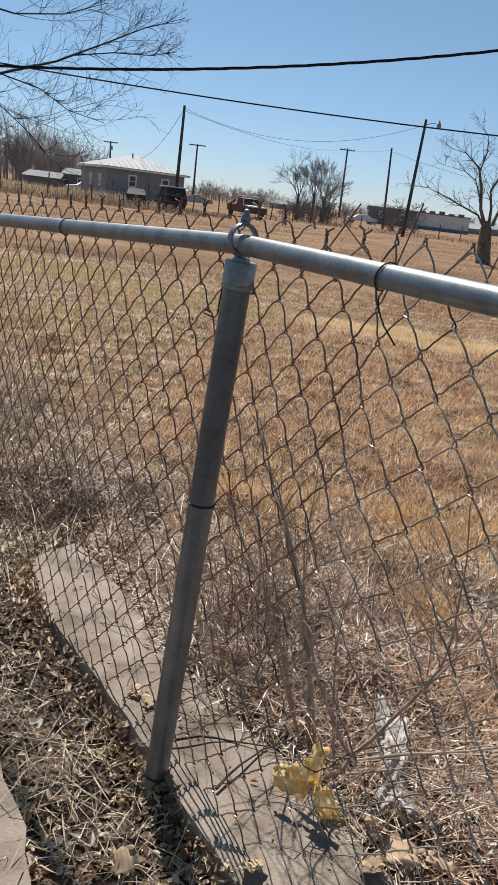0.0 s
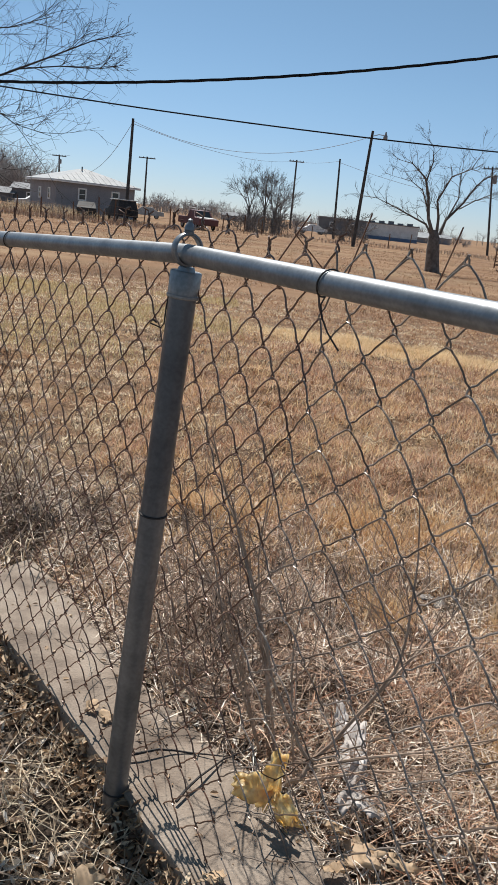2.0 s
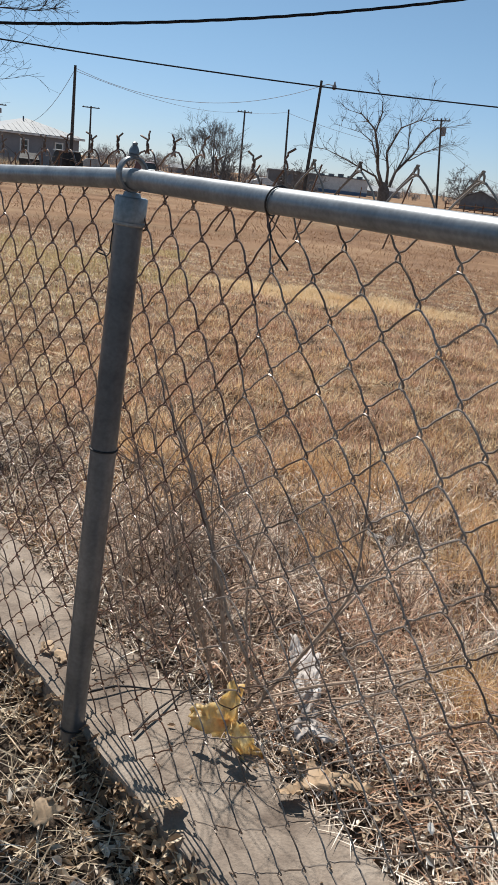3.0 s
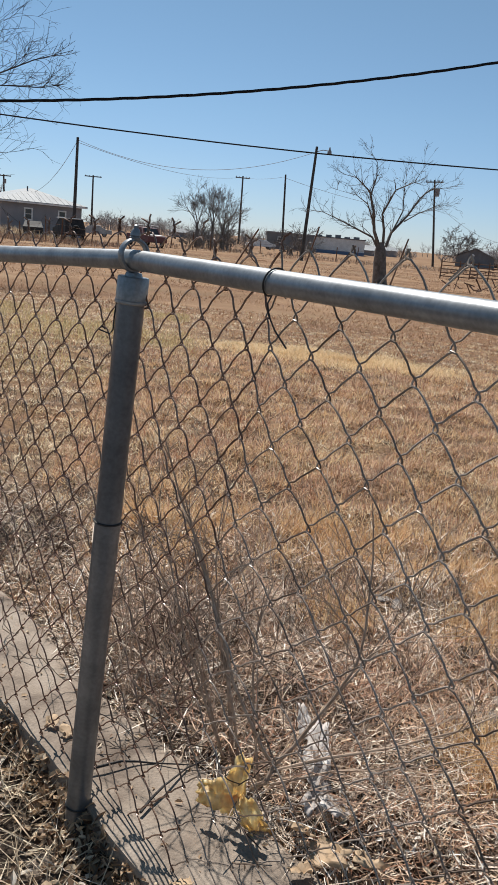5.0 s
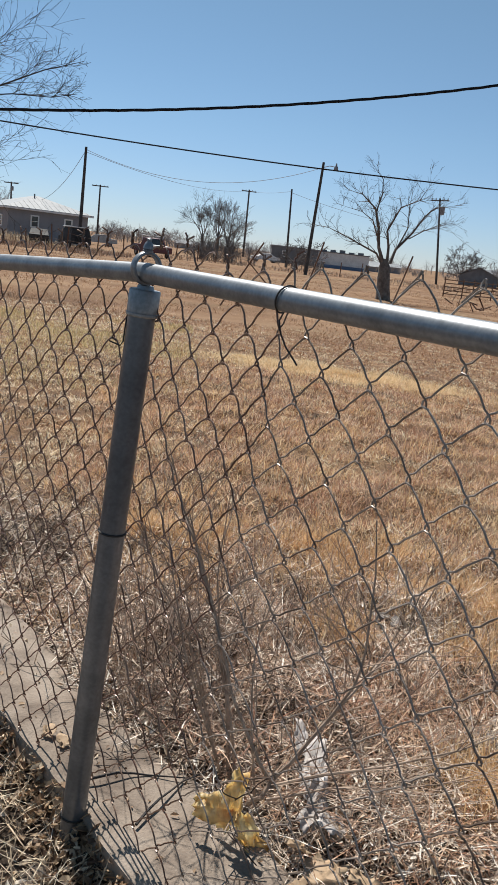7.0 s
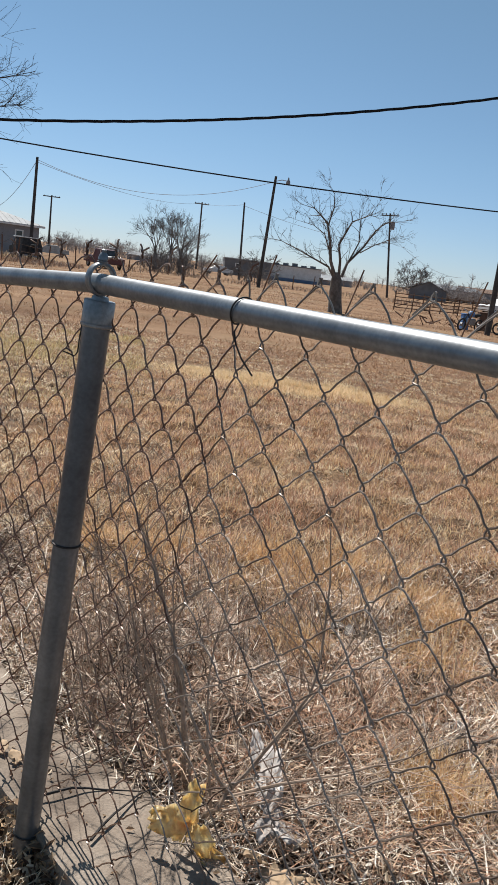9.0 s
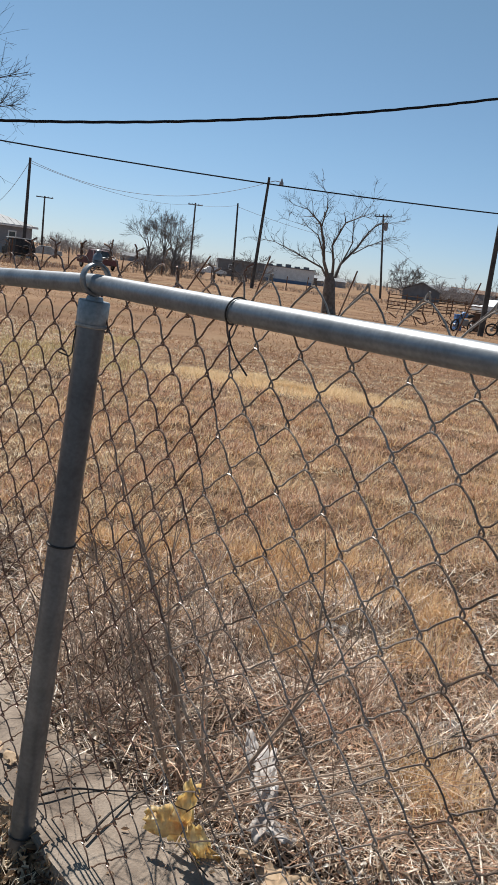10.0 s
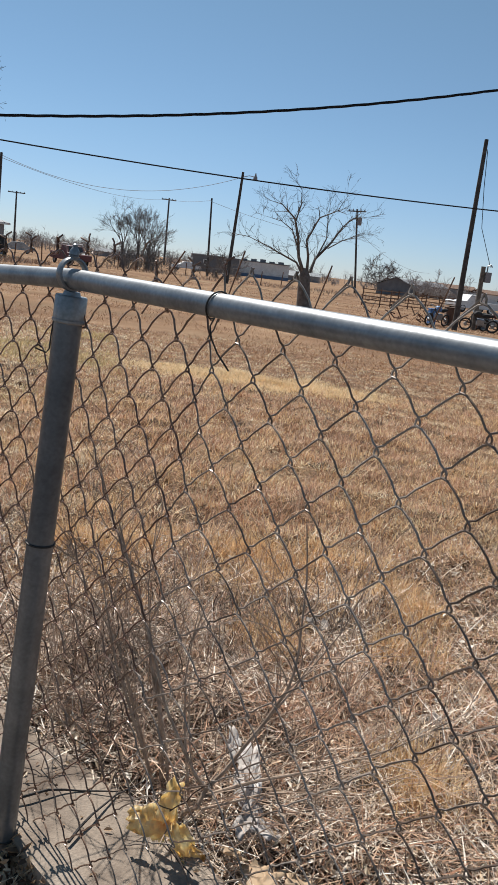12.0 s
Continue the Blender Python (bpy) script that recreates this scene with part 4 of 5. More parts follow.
def build_field_tree():
    """The pruned tree: crooked limbs from one thick fork, each with finer side branches."""
    t = thing("bare_tree", far(7.2, 28.8), "large bare tree with a thick pruned trunk", "tree")
    part("trunk", Shape().tube([Vector(p) for p in ((0.04, 0, -0.25), (0.03, 0, 0.08), (-0.03, 0, 0.55), (-0.08, 0.02, 1.1), (-0.13, 0, 1.65), (-0.16, 0, 2.0))], [0.42, 0.37, 0.33, 0.31, 0.27, 0.12], 14), M["limb_bark"], t)
    rnd = random.Random(8)
    for path, r0, r1, depth in (
        (((-0.32, 1.74), (-0.64, 2.27), (-1.44, 2.61), (-2.22, 2.95), (-3.27, 3.36), (-4.0, 3.41)), 0.095, 0.014, 0.3),
        (((-0.22, 1.76), (-0.6, 2.6), (-0.79, 3.72), (-1.11, 4.64), (-1.89, 5.29), (-2.57, 5.39)), 0.15, 0.014, -0.5),
        (((-0.79, 3.72), (-0.95, 4.47), (-0.71, 5.52), (-0.74, 6.28), (-1.23, 6.88)), 0.085, 0.012, 0.6),
        (((-0.03, 1.78), (-0.11, 2.67), (-0.34, 3.53), (0.15, 4.84), (1.01, 5.31), (1.36, 6.12)), 0.12, 0.012, -0.8),
        (((0.13, 1.8), (0.35, 2.6), (1.13, 3.6), (1.68, 4.57), (2.17, 5.08), (3.19, 5.35)), 0.125, 0.012, 0.5),
        (((0.35, 2.6), (0.91, 3.82), (0.96, 4.92), (1.08, 5.76)), 0.07, 0.012, 1.2),
        (((0.92, 3.25), (1.57, 3.76), (2.24, 4.13), (2.75, 4.27)), 0.05, 0.01, -0.7),
        (((-0.75, 3.22), (-1.18, 3.99), (-1.89, 4.36), (-2.97, 4.51)), 0.06, 0.01, -1.2),
    ):
        n = len(path) - 1
        pts = [Vector((x * 0.95, depth * i / n, 1.8 + (z - 1.8) * 0.88)) for i, (x, z) in enumerate(path)]
        s = Shape()
        fine = tapered(s, pts, r0 * 0.66, r1 * 0.45, 7)
        limb = part("limb", s, M["limb_bark"], t)
        tw = Shape()
        m = len(fine) - 1
        for i in range(2, m + 1):
            along = (fine[i] - fine[i - 1]).normalized()
            for k in range(rnd.randint(2, 4)):
                d = (along + Vector((rnd.gauss(0, 0.55), rnd.gauss(0, 0.6), rnd.gauss(0.15, 0.5)))).normalized()
                r = r0 + (r1 - r0) * i / m
                grow(tw, fine[i].copy(), d, rnd.uniform(0.45, 1.05) * (1 - 0.3 * i / m), max(0.008, min(0.018, r * 0.34)), 2, rnd, 0.55, -0.01, 0.0045, (1, 3), 4, 0.17)
        tagged(part("twig", tw, M["limb_bark"], limb), kind="stuff")
    return t


build_field_tree()


def build_shrub():
    t = thing("bare_shrub", (0.25, 1.56, gz(0.25, 1.56)), "leafless shrub with forked grey-brown stems behind the wire", "shrub")
    o = t.location.copy()
    stems = (
        ([(0.25, 1.53, 0.0), (0.255, 1.47, 0.075), (0.277, 1.45, 0.10), (0.293, 1.46, 0.135), (0.265, 1.47, 0.168), (0.233, 1.48, 0.229), (0.194, 1.50, 0.304), (0.157, 1.53, 0.421), (0.107, 1.58, 0.548), (0.07, 1.63, 0.66)], 0.0066, 0.0016),
        ([(0.293, 1.46, 0.135), (0.328, 1.45, 0.188), (0.39, 1.42, 0.319), (0.421, 1.40, 0.401), (0.432, 1.40, 0.48), (0.434, 1.42, 0.626), (0.427, 1.45, 0.729)], 0.0054, 0.0012),
        ([(0.227, 1.62, -0.02), (0.20, 1.64, 0.223), (0.164, 1.66, 0.38), (0.111, 1.70, 0.524), (0.062, 1.74, 0.626), (0.02, 1.78, 0.75)], 0.0064, 0.0014),
        ([(0.293, 1.46, 0.12), (0.40, 1.44, 0.17), (0.52, 1.42, 0.21), (0.66, 1.40, 0.27), (0.82, 1.40, 0.36)], 0.0045, 0.001),
        ([(0.29, 1.47, 0.08), (0.42, 1.47, 0.115), (0.56, 1.46, 0.13), (0.74, 1.45, 0.17)], 0.0035, 0.001),
        ([(0.24, 1.60, 0.0), (0.215, 1.61, 0.16), (0.17, 1.64, 0.33), (0.15, 1.66, 0.50), (0.16, 1.69, 0.66)], 0.0042, 0.001),
        ([(0.21, 1.63, 0.0), (0.15, 1.66, 0.19), (0.10, 1.68, 0.34), (0.02, 1.70, 0.47), (-0.03, 1.74, 0.58)], 0.0042, 0.001),
        ([(0.27, 1.50, 0.06), (0.25, 1.53, 0.20), (0.24, 1.56, 0.34), (0.26, 1.60, 0.48)], 0.0036, 0.001),
        ([(0.39, 1.42, 0.319), (0.45, 1.43, 0.40), (0.53, 1.45, 0.50), (0.58, 1.47, 0.60)], 0.003, 0.0009),
        ([(0.20, 1.60, 0.05), (0.14, 1.58, 0.22), (0.09, 1.57, 0.36), (0.05, 1.60, 0.52), (0.03, 1.64, 0.62)], 0.004, 0.001),
    )
    rnd = random.Random(9)
    for pts, a, b in stems:
        s = Shape()
        fine = tapered(s, [Vector(p) - o for p in pts], a * 0.95, b * 0.95, 7)
        part("stem", s, M["shrub_bark"], t)
        for k in range(9):
            tw = Shape()
            i = rnd.randint(2, len(fine) - 2)
            d = (fine[i + 1] - fine[i]).normalized() + Vector((rnd.gauss(0, 0.6), rnd.gauss(0, 0.6), rnd.gauss(0.1, 0.4)))
            grow(tw, fine[i].copy(), d.normalized(), rnd.uniform(0.10, 0.26), 0.0017, 1, rnd, 0.5, 0.0, 0.0006, (1, 3), 4, 0.3)
            part("twig", tw, M["shrub_bark"], t)
    return t


build_shrub()
# thicket of fine dead twigs left of the shrub
s = Shape()
rnd = random.Random(31)
for k in range(75):
    p = Vector((rnd.gauss(0.02, 0.17), rnd.gauss(2.0, 0.22), 0.0))
    if p.x < np.interp(p.y, FAR_Y, FAR_X) + 0.04:
        continue
    grow(s, p, Vector((rnd.gauss(-0.1, 0.6), rnd.gauss(-0.1, 0.6), 0.55)).normalized(), rnd.uniform(0.12, 0.28), 0.0027, 2, rnd, 0.8, 0.03, 0.0013, (1, 3), 4, 0.5)
M["brush"] = blade_material("grey_brown_brush", [(0.14, 0.10, 0.076), (0.36, 0.275, 0.205), (0.64, 0.52, 0.40)], 4.0, 0.0, 0.8)
tagged(link("dead_brush", s, M["brush"]), "tangled grey-brown dead brush behind the concrete strip", "brush", kind="stuff")
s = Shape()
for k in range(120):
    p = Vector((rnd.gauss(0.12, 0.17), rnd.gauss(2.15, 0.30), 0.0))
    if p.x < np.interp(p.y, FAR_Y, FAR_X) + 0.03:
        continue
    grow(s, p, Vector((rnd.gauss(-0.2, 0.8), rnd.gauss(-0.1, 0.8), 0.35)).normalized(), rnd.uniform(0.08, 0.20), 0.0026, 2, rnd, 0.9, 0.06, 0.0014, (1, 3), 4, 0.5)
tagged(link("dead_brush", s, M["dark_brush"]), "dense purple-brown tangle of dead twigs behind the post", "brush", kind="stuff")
s = Shape()
for k in range(95):
    f = rnd.random()
    p = Vector((-0.62 - 0.75 * f + rnd.gauss(0, 0.16), 2.75 + 1.5 * f + rnd.gauss(0, 0.2), 0.0))
    if on_strip(p.x, p.y, 0.08):
        continue
    grow(s, p, Vector((rnd.gauss(0, 0.7), rnd.gauss(0, 0.7), 0.7)).normalized(), rnd.uniform(0.12, 0.28), 0.0032, 2, rnd, 0.8, 0.04, 0.0016, (1, 3), 4, 0.5)
tagged(link("dead_brush", s, M["brush"]), "loose grey-tan brush along the foot of the fence", "brush", kind="stuff")
# low brush whose dark colour fills in the shadowed hollows by the fence
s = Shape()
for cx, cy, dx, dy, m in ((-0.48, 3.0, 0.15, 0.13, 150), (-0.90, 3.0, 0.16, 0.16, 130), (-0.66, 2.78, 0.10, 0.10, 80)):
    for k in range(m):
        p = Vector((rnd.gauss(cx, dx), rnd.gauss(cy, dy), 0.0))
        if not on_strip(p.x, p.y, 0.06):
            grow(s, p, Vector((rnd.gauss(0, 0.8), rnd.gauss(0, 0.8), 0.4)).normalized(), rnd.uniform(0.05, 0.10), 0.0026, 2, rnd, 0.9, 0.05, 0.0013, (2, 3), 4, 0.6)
tagged(link("dead_brush", s, M["dark_brush"]), "low brush, darkened for shadow, along the foot of the fence", "brush", kind="stuff")


s = Shape()
rnd = random.Random(77)
for k in range(40):
    p = Vector((0.33 + rnd.gauss(0, 0.06), 1.50 + rnd.gauss(0, 0.06), rnd.uniform(0.02, 0.12)))
    d = Vector((1.0, rnd.gauss(0.15, 0.6), rnd.gauss(0.18, 0.22))).normalized()
    ln = rnd.uniform(0.25, 0.75)
    pts = [p]
    for i in range(6):
        d = (d + Vector((rnd.gauss(0, 0.06), rnd.gauss(0, 0.06), rnd.gauss(0, 0.05)))).normalized()
        pts.append(pts[-1] + d * ln / 6)
    rr = rnd.uniform(0.0007, 0.0017)
    s.tube(pts, [rr * (1 - 0.1 * i) for i in range(7)], 4, caps=False)
tagged(link("fallen_stems", s, M["stalk"]), "long thin tan stems fanning out low behind the wire", "weeds", kind="stuff")


# two thin dark tapered tubes laid across the top of the strip
for pts in (((-0.10, 1.53), (-0.03, 1.555), (0.04, 1.565), (0.12, 1.555)), ((0.02, 1.40), (0.065, 1.475), (0.115, 1.55), (0.185, 1.595))):
    s = Shape()
    tapered(s, [(a, b, 0.062 + 0.006 * math.sin(i * 2.1)) for i, (a, b) in enumerate(pts)], 0.0034, 0.0014)
    tagged(link("fallen_twig", s, M["near_bark"]), "dark bent tapered line lying on the concrete strip", "twig", "twigs on the strip")


def crumpled(name, centre, size, rot, mat, label, seed, fold=0.25, ragged=0.2, n=9):
    """A torn, creased sheet with an uneven outline."""
    s = Shape()
    m = Matrix.LocRotScale(centre, Euler([radians(a) for a in rot]), None)
    for j in range(n + 1):
        for i in range(n + 1):
            u, v = i / n * 2 - 1, j / n * 2 - 1
            k = 1 + ragged * noise.noise((u * 2.1 + seed, v * 2.1, 3.3)) * 2
            h = fold * (abs(noise.noise((u * 1.6 + seed, v * 1.6, 0.5))) * 1.6 - 0.3 + 0.5 * abs(noise.noise((u * 4 + seed, v * 4, 1.5))))
            s.v.append(m @ Vector((u * size[0] * k * math.sqrt(1 - 0.4 * v * v), v * size[1] * k * math.sqrt(1 - 0.4 * u * u), h * max(size))))
    w = n + 1
    s.f = [(j * w + i, j * w + i + 1, (j + 1) * w + i + 1, (j + 1) * w + i) for j in range(n) for i in range(n)]
    me = link(name, s, mat)
    sol = me.modifiers.new("thickness", "SOLIDIFY")
    sol.thickness = 0.0007
    if label:
        tagged(me, label, "litter")
    return me


M["yellow_film"] = material("yellow_plastic_film", [(0.88, 0.60, 0.25), (0.96, 0.78, 0.43), (0.98, 0.90, 0.66)], 0.35, 0, 30, 0.5, 90, translucent=0.6, bump_dist=0.003)
M["paper"] = material("weathered_white_paper", [(0.36, 0.315, 0.285), (0.48, 0.435, 0.40), (0.60, 0.555, 0.52)], 0.9, 0, 18, 0.4, 80, bump_dist=0.003)
M["chip"] = material("weathered_grey_chip", [(0.17, 0.15, 0.135), (0.25, 0.225, 0.205), (0.33, 0.30, 0.28)], 0.9, 0, 18, 0.4, 80, bump_dist=0.003)
t = thing("plastic_scrap", (0.200, 1.385, 0.075), "crumpled yellow plastic scrap snagged on the shrub", "litter")
for c, sz, ro, sd in (((0.010, 0.0, 0.085), (0.025, 0.048), (78, 12, 8), 1), ((-0.030, 0.004, 0.045), (0.044, 0.028), (62, -18, -20), 2), ((0.050, -0.012, -0.010), (0.025, 0.056), (68, -30, 30), 3), ((0.002, 0.006, 0.030), (0.028, 0.034), (75, 20, -40), 4)):
    ob = crumpled("lobe", c, sz, ro, M["yellow_film"], "", sd, 0.35, 0.25)
    ob.parent = t
for c, sz, ro, sd in (((0.400, 1.71, 0.075), (0.018, 0.045), (30, 15, 12), 11), ((0.410, 1.58, 0.085), (0.030, 0.075), (20, -12, -18), 12), ((0.395, 1.46, 0.08), (0.028, 0.06), (28, 18, -12), 13), ((0.425, 1.41, 0.07), (0.040, 0.030), (12, 25, 30), 14)):
    crumpled("paper_scrap", c, sz, ro, M["paper"], "torn weathered white paper lying in the straw", sd, 0.3, 0.25)["group"] = "paper scraps"
rnd = random.Random(12)
for k in range(26):
    cx, cy = (rnd.gauss(1.08, 0.10), rnd.gauss(1.80, 0.12)) if k < 15 else (rnd.uniform(0.45, 1.0), rnd.uniform(1.5, 2.6))
    r = rnd.uniform(0.014, 0.036)
    crumpled("bark_chip", (cx, cy, gz(cx, cy) + 0.03 + 0.3 * r), (r, r * rnd.uniform(0.4, 0.8)), (rnd.uniform(-28, 28), rnd.uniform(-28, 28), rnd.uniform(0, 360)), M["chip"], "grey flat chip lying in the dry grass", k + 21, 0.25, 0.25, 6)["group"] = "pale chips"
for c, r, sd in (((0.10, 1.20, 0.07), 0.03, 1), ((0.34, 1.34, 0.075), 0.034, 2), ((0.39, 1.28, 0.07), 0.042, 3), ((0.46, 1.26, 0.07), 0.03, 7), ((0.33, 1.24, 0.07), 0.028, 8), ((-0.13, 1.22, 0.03), 0.03, 4), ((-0.20, 1.70, 0.065), 0.02, 5), ((-0.16, 1.66, 0.065), 0.018, 6)):
    crumpled("dead_leaf", c, (r, r * 0.75), (random.Random(sd).uniform(-25, 25), 20, sd * 50), M["dead_leaf"], "large curled brown dead leaf by the concrete strip", sd + 40, 0.4, 0.3, 6)["group"] = "large dead leaves"


# ---- grey house across the field ----
M["junk_dark"] = material("faded_black_paint", [(0.02, 0.02, 0.022), (0.06, 0.055, 0.05)], 0.75, 0, 3, 0.2, 12, spec=0.25)
M["red_paint"] = material("faded_red_paint", [(0.085, 0.022, 0.022), (0.14, 0.038, 0.036)], 0.45, 0, 2.5, 0.1, 20)
M["white_paint"] = material("chalky_white_paint", [(0.55, 0.55, 0.54), (0.72, 0.72, 0.71)], 0.5, 0, 1.2, 0.1, 10)
M["rubber"] = material("black_rubber", [(0.015, 0.015, 0.015), (0.035, 0.034, 0.032)], 0.85, 0, 10, 0.1, 40)
M["rust"] = material("rusty_steel", [(0.09, 0.045, 0.03), (0.17, 0.095, 0.06), (0.24, 0.16, 0.11)], 0.85, 0.2, 3, 0.3, 25)
M["blue_paint"] = material("blue_band_paint", [(0.10, 0.15, 0.24), (0.14, 0.20, 0.30)], 0.6, 0, 1, 0.1, 10)
M["blue_plastic"] = material("blue_plastic", [(0.06, 0.16, 0.38), (0.10, 0.22, 0.46)], 0.5, 0, 6, 0.1, 20)
M["tarp"] = material("grey_canvas", [(0.30, 0.31, 0.31), (0.46, 0.47, 0.47)], 0.8, 0, 2, 0.4, 9)
M["dark_siding"] = material("dark_grey_siding", [(0.12, 0.125, 0.135), (0.18, 0.185, 0.195)], 0.8, 0, 1, 0.2, 10)
# twig colour paled and greyed to carry the distance haze of the far woods
M["far_twig"] = material("haze_paled_twigs", [(0.25, 0.225, 0.215), (0.35, 0.32, 0.305)], 0.95, 0, 0.1, 0, 30)


def window(parent, m, w, h, name="window"):
    win = part(name, Shape().box(-w / 2, -0.03, -h / 2, w / 2, 0.02, h / 2, m), M["darkglass"], parent, "dark window in a white frame")
    fr = Shape()
    b = 0.13
    for x0, z0, x1, z1 in ((-w / 2 - b, -h / 2 - b, -w / 2, h / 2 + b), (w / 2, -h / 2 - b, w / 2 + b, h / 2 + b), (-w / 2, h / 2, w / 2, h / 2 + b), (-w / 2, -h / 2 - b, w / 2, -h / 2)):
        fr.box(x0, -0.07, z0, x1, 0.02, z1, m)
    part("frame", fr, M["white"], win)
    part("sash_bar", Shape().box(-w / 2, -0.05, -0.025, w / 2, 0.0, 0.025, m), M["white"], win)
    return win


def build_house():
    W, D, E, R = 8.3, 9.6, 3.15, 4.45
    c = far(-12.30, 60)
    h = thing("house", Matrix.Translation((c.x, c.y, -0.5)) @ pose(0, 0, 0, 0, 0, 28), "low grey house with a pale hipped metal roof", "house")
    part("wall", Shape().box(0, 0, -0.3, W, D, E), M["siding"], h, "", False)
    o = 0.45
    a, b, c2, d = (-o, -o, E - 0.08), (W + o, -o, E - 0.08), (W + o, D + o, E - 0.08), (-o, D + o, E - 0.08)
    r1, r2 = (W / 2, W / 2 - 0.5, R), (W / 2, D - W / 2 + 0.5, R)
    roof = Shape()
    for q in ((a, b, r1), (b, c2, r2, r1), (c2, d, r2), (d, a, r1, r2)):
        roof.poly(q, (0, 0, 0.09))
    rf = part("roof", roof, M["metalroof"], h, "pale ribbed metal roof", False)
    seams = Shape()
    for i in range(1, 15):
        x = -o + (W + 2 * o) * i / 15
        f = 1 - abs(x - W / 2) / (W / 2 + o)
        seams.tube([(x, -o, E + 0.03), (x, -o + (W / 2 - 0.5 + o) * f, E + 0.03 + (R - E + 0.06) * f)], 0.025, 4)
    part("seam", seams, M["metalroof"], rf)
    part("vent_pipe", Shape().tube([(W / 2 - 0.6, 3.0, R - 0.5), (W / 2 - 0.6, 3.0, R + 0.25)], 0.07, 8), M["dark_siding"], rf)
    part("fascia", Shape().box(-o, -o - 0.03, E - 0.2, W + o, -o, E - 0.04).box(-o - 0.03, -o, E - 0.2, -o, D + o, E - 0.04), M["white"], h, "", False)
    for x in (2.7, 6.2):
        window(h, pose(x, 0, 1.95), 0.62, 0.95)
    for y in (2.2, 5.6):
        window(h, pose(0, y, 1.75, 0, 0, -90), 0.6, 0.9)
    return h


build_house()


# ---- vehicles ----
def vehicle(place, heading, profile, width, paint, label, wheels=((0.85, 0.36), (3.6, 0.36)), glass=(), category="truck", extra=None, name="pickup_truck"):
    """profile: outline (along, up) of the body's side, extruded across and narrowed towards the roof."""
    v = thing(name, Matrix.Translation(place) @ pose(0, 0, 0, 0, 0, heading), label, category)
    s = Shape()
    zmax = max(p[1] for p in profile)
    n = len(profile)
    for side in (-1, 1):
        for px, pz in profile:
            inset = 0.16 * smooth(0.55 * zmax, zmax, pz)
            s.v.append(Vector((px, side * (width / 2 - inset), pz)))
    s.f.append(tuple(range(n)))
    s.f.append(tuple(reversed(range(n, 2 * n))))
    for i in range(n):
        j = (i + 1) % n
        s.f.append((j, i, n + i, n + j))
    part("body", s, paint, v, "", True, 0.03)
    for x, r in wheels:
        for side in (-1, 1):
            y = side * (width / 2 - 0.08)
            wheel = part("wheel", Shape().ring((x, y, r), (0, 1, 0), r * 0.76, r * 0.24, 8, 20), M["rubber"], v, "black tyre")
            part("rim", Shape().tube([(x, y - 0.06, r), (x, y + 0.06, r)], r * 0.55, 14), M["galvanised"], wheel)
    for x0, z0, x1, z1, slope in glass:
        for side in (-1, 1):
            y = side * (width / 2 - 0.085)
            part("side_window", Shape().poly([(x0, y, z0), (x1, y, z0), (x1 - slope, y - side * 0.07, z1), (x0 + slope, y - side * 0.07, z1)], (0, side * 0.02, 0)), M["darkglass"], v)
    if extra:
        extra(v)
    return v


PICKUP = [(0.0, 0.45), (0.0, 0.95), (0.12, 1.02), (1.25, 1.08), (1.75, 1.66), (2.75, 1.70), (2.95, 1.08), (5.0, 1.06), (5.02, 0.5), (4.3, 0.42), (0.4, 0.42)]
VAN = [(0.0, 0.45), (0.0, 1.0), (0.9, 1.12), (1.3, 1.78), (3.9, 1.82), (4.2, 1.1), (4.25, 0.5), (0.4, 0.42)]
SEDAN = [(0.0, 0.35), (0.0, 0.75), (1.1, 0.9), (1.7, 1.35), (3.0, 1.38), (3.7, 0.95), (4.5, 0.9), (4.55, 0.4)]


def rack(v):
    s = Shape()
    for y in (-0.7, 0.7):
        s.tube([(1.6, y, 1.7), (1.6, y, 1.86), (3.1, y, 1.88), (3.1, y, 1.06)], 0.03, 5)
    part("roof_rack", s, M["white_paint"], v)
    part("windscreen", Shape().poly([(1.27, -0.72, 1.12), (1.27, 0.72, 1.12), (1.70, 0.62, 1.62), (1.70, -0.62, 1.62)], (-0.02, 0, 0.01)), M["darkglass"], v)
    # bright sheen of the bonnet, laid on as a thin white plate
    part("bonnet_sheen", Shape().poly([(0.15, -0.75, 1.045), (1.2, -0.75, 1.105), (1.2, 0.75, 1.105), (0.15, 0.75, 1.045)], (0, 0, 0.012)), M["white_paint"], v, "white plate painted as the sheen on the bonnet")


p = far(-1.75, 54)
vehicle((p.x + 0.75, p.y - 1.5, -0.5), 116, PICKUP, 1.85, M["red_paint"], "faded red pickup truck with a roof rack in the field", glass=((1.5, 1.12, 2.75, 1.58, 0.2),), extra=rack, wheels=((0.9, 0.37), (4.0, 0.37)))


def roof_tarp(v):
    part("roof_cover", Shape().box(1.2, -0.86, 1.80, 3.95, 0.86, 1.88), M["tarp"], v, "pale canvas roof cover", False, 0.03)
    part("bonnet", Shape().poly([(0.03, -0.8, 1.02), (0.88, -0.8, 1.135), (0.88, 0.8, 1.135), (0.03, 0.8, 1.02)], (0, 0, 0.02)), M["tarp"], v, "silvery bonnet")
    part("spare_wheel", Shape().ring((4.36, 0, 1.0), (1, 0, 0), 0.27, 0.1, 8, 18), M["rubber"], v)


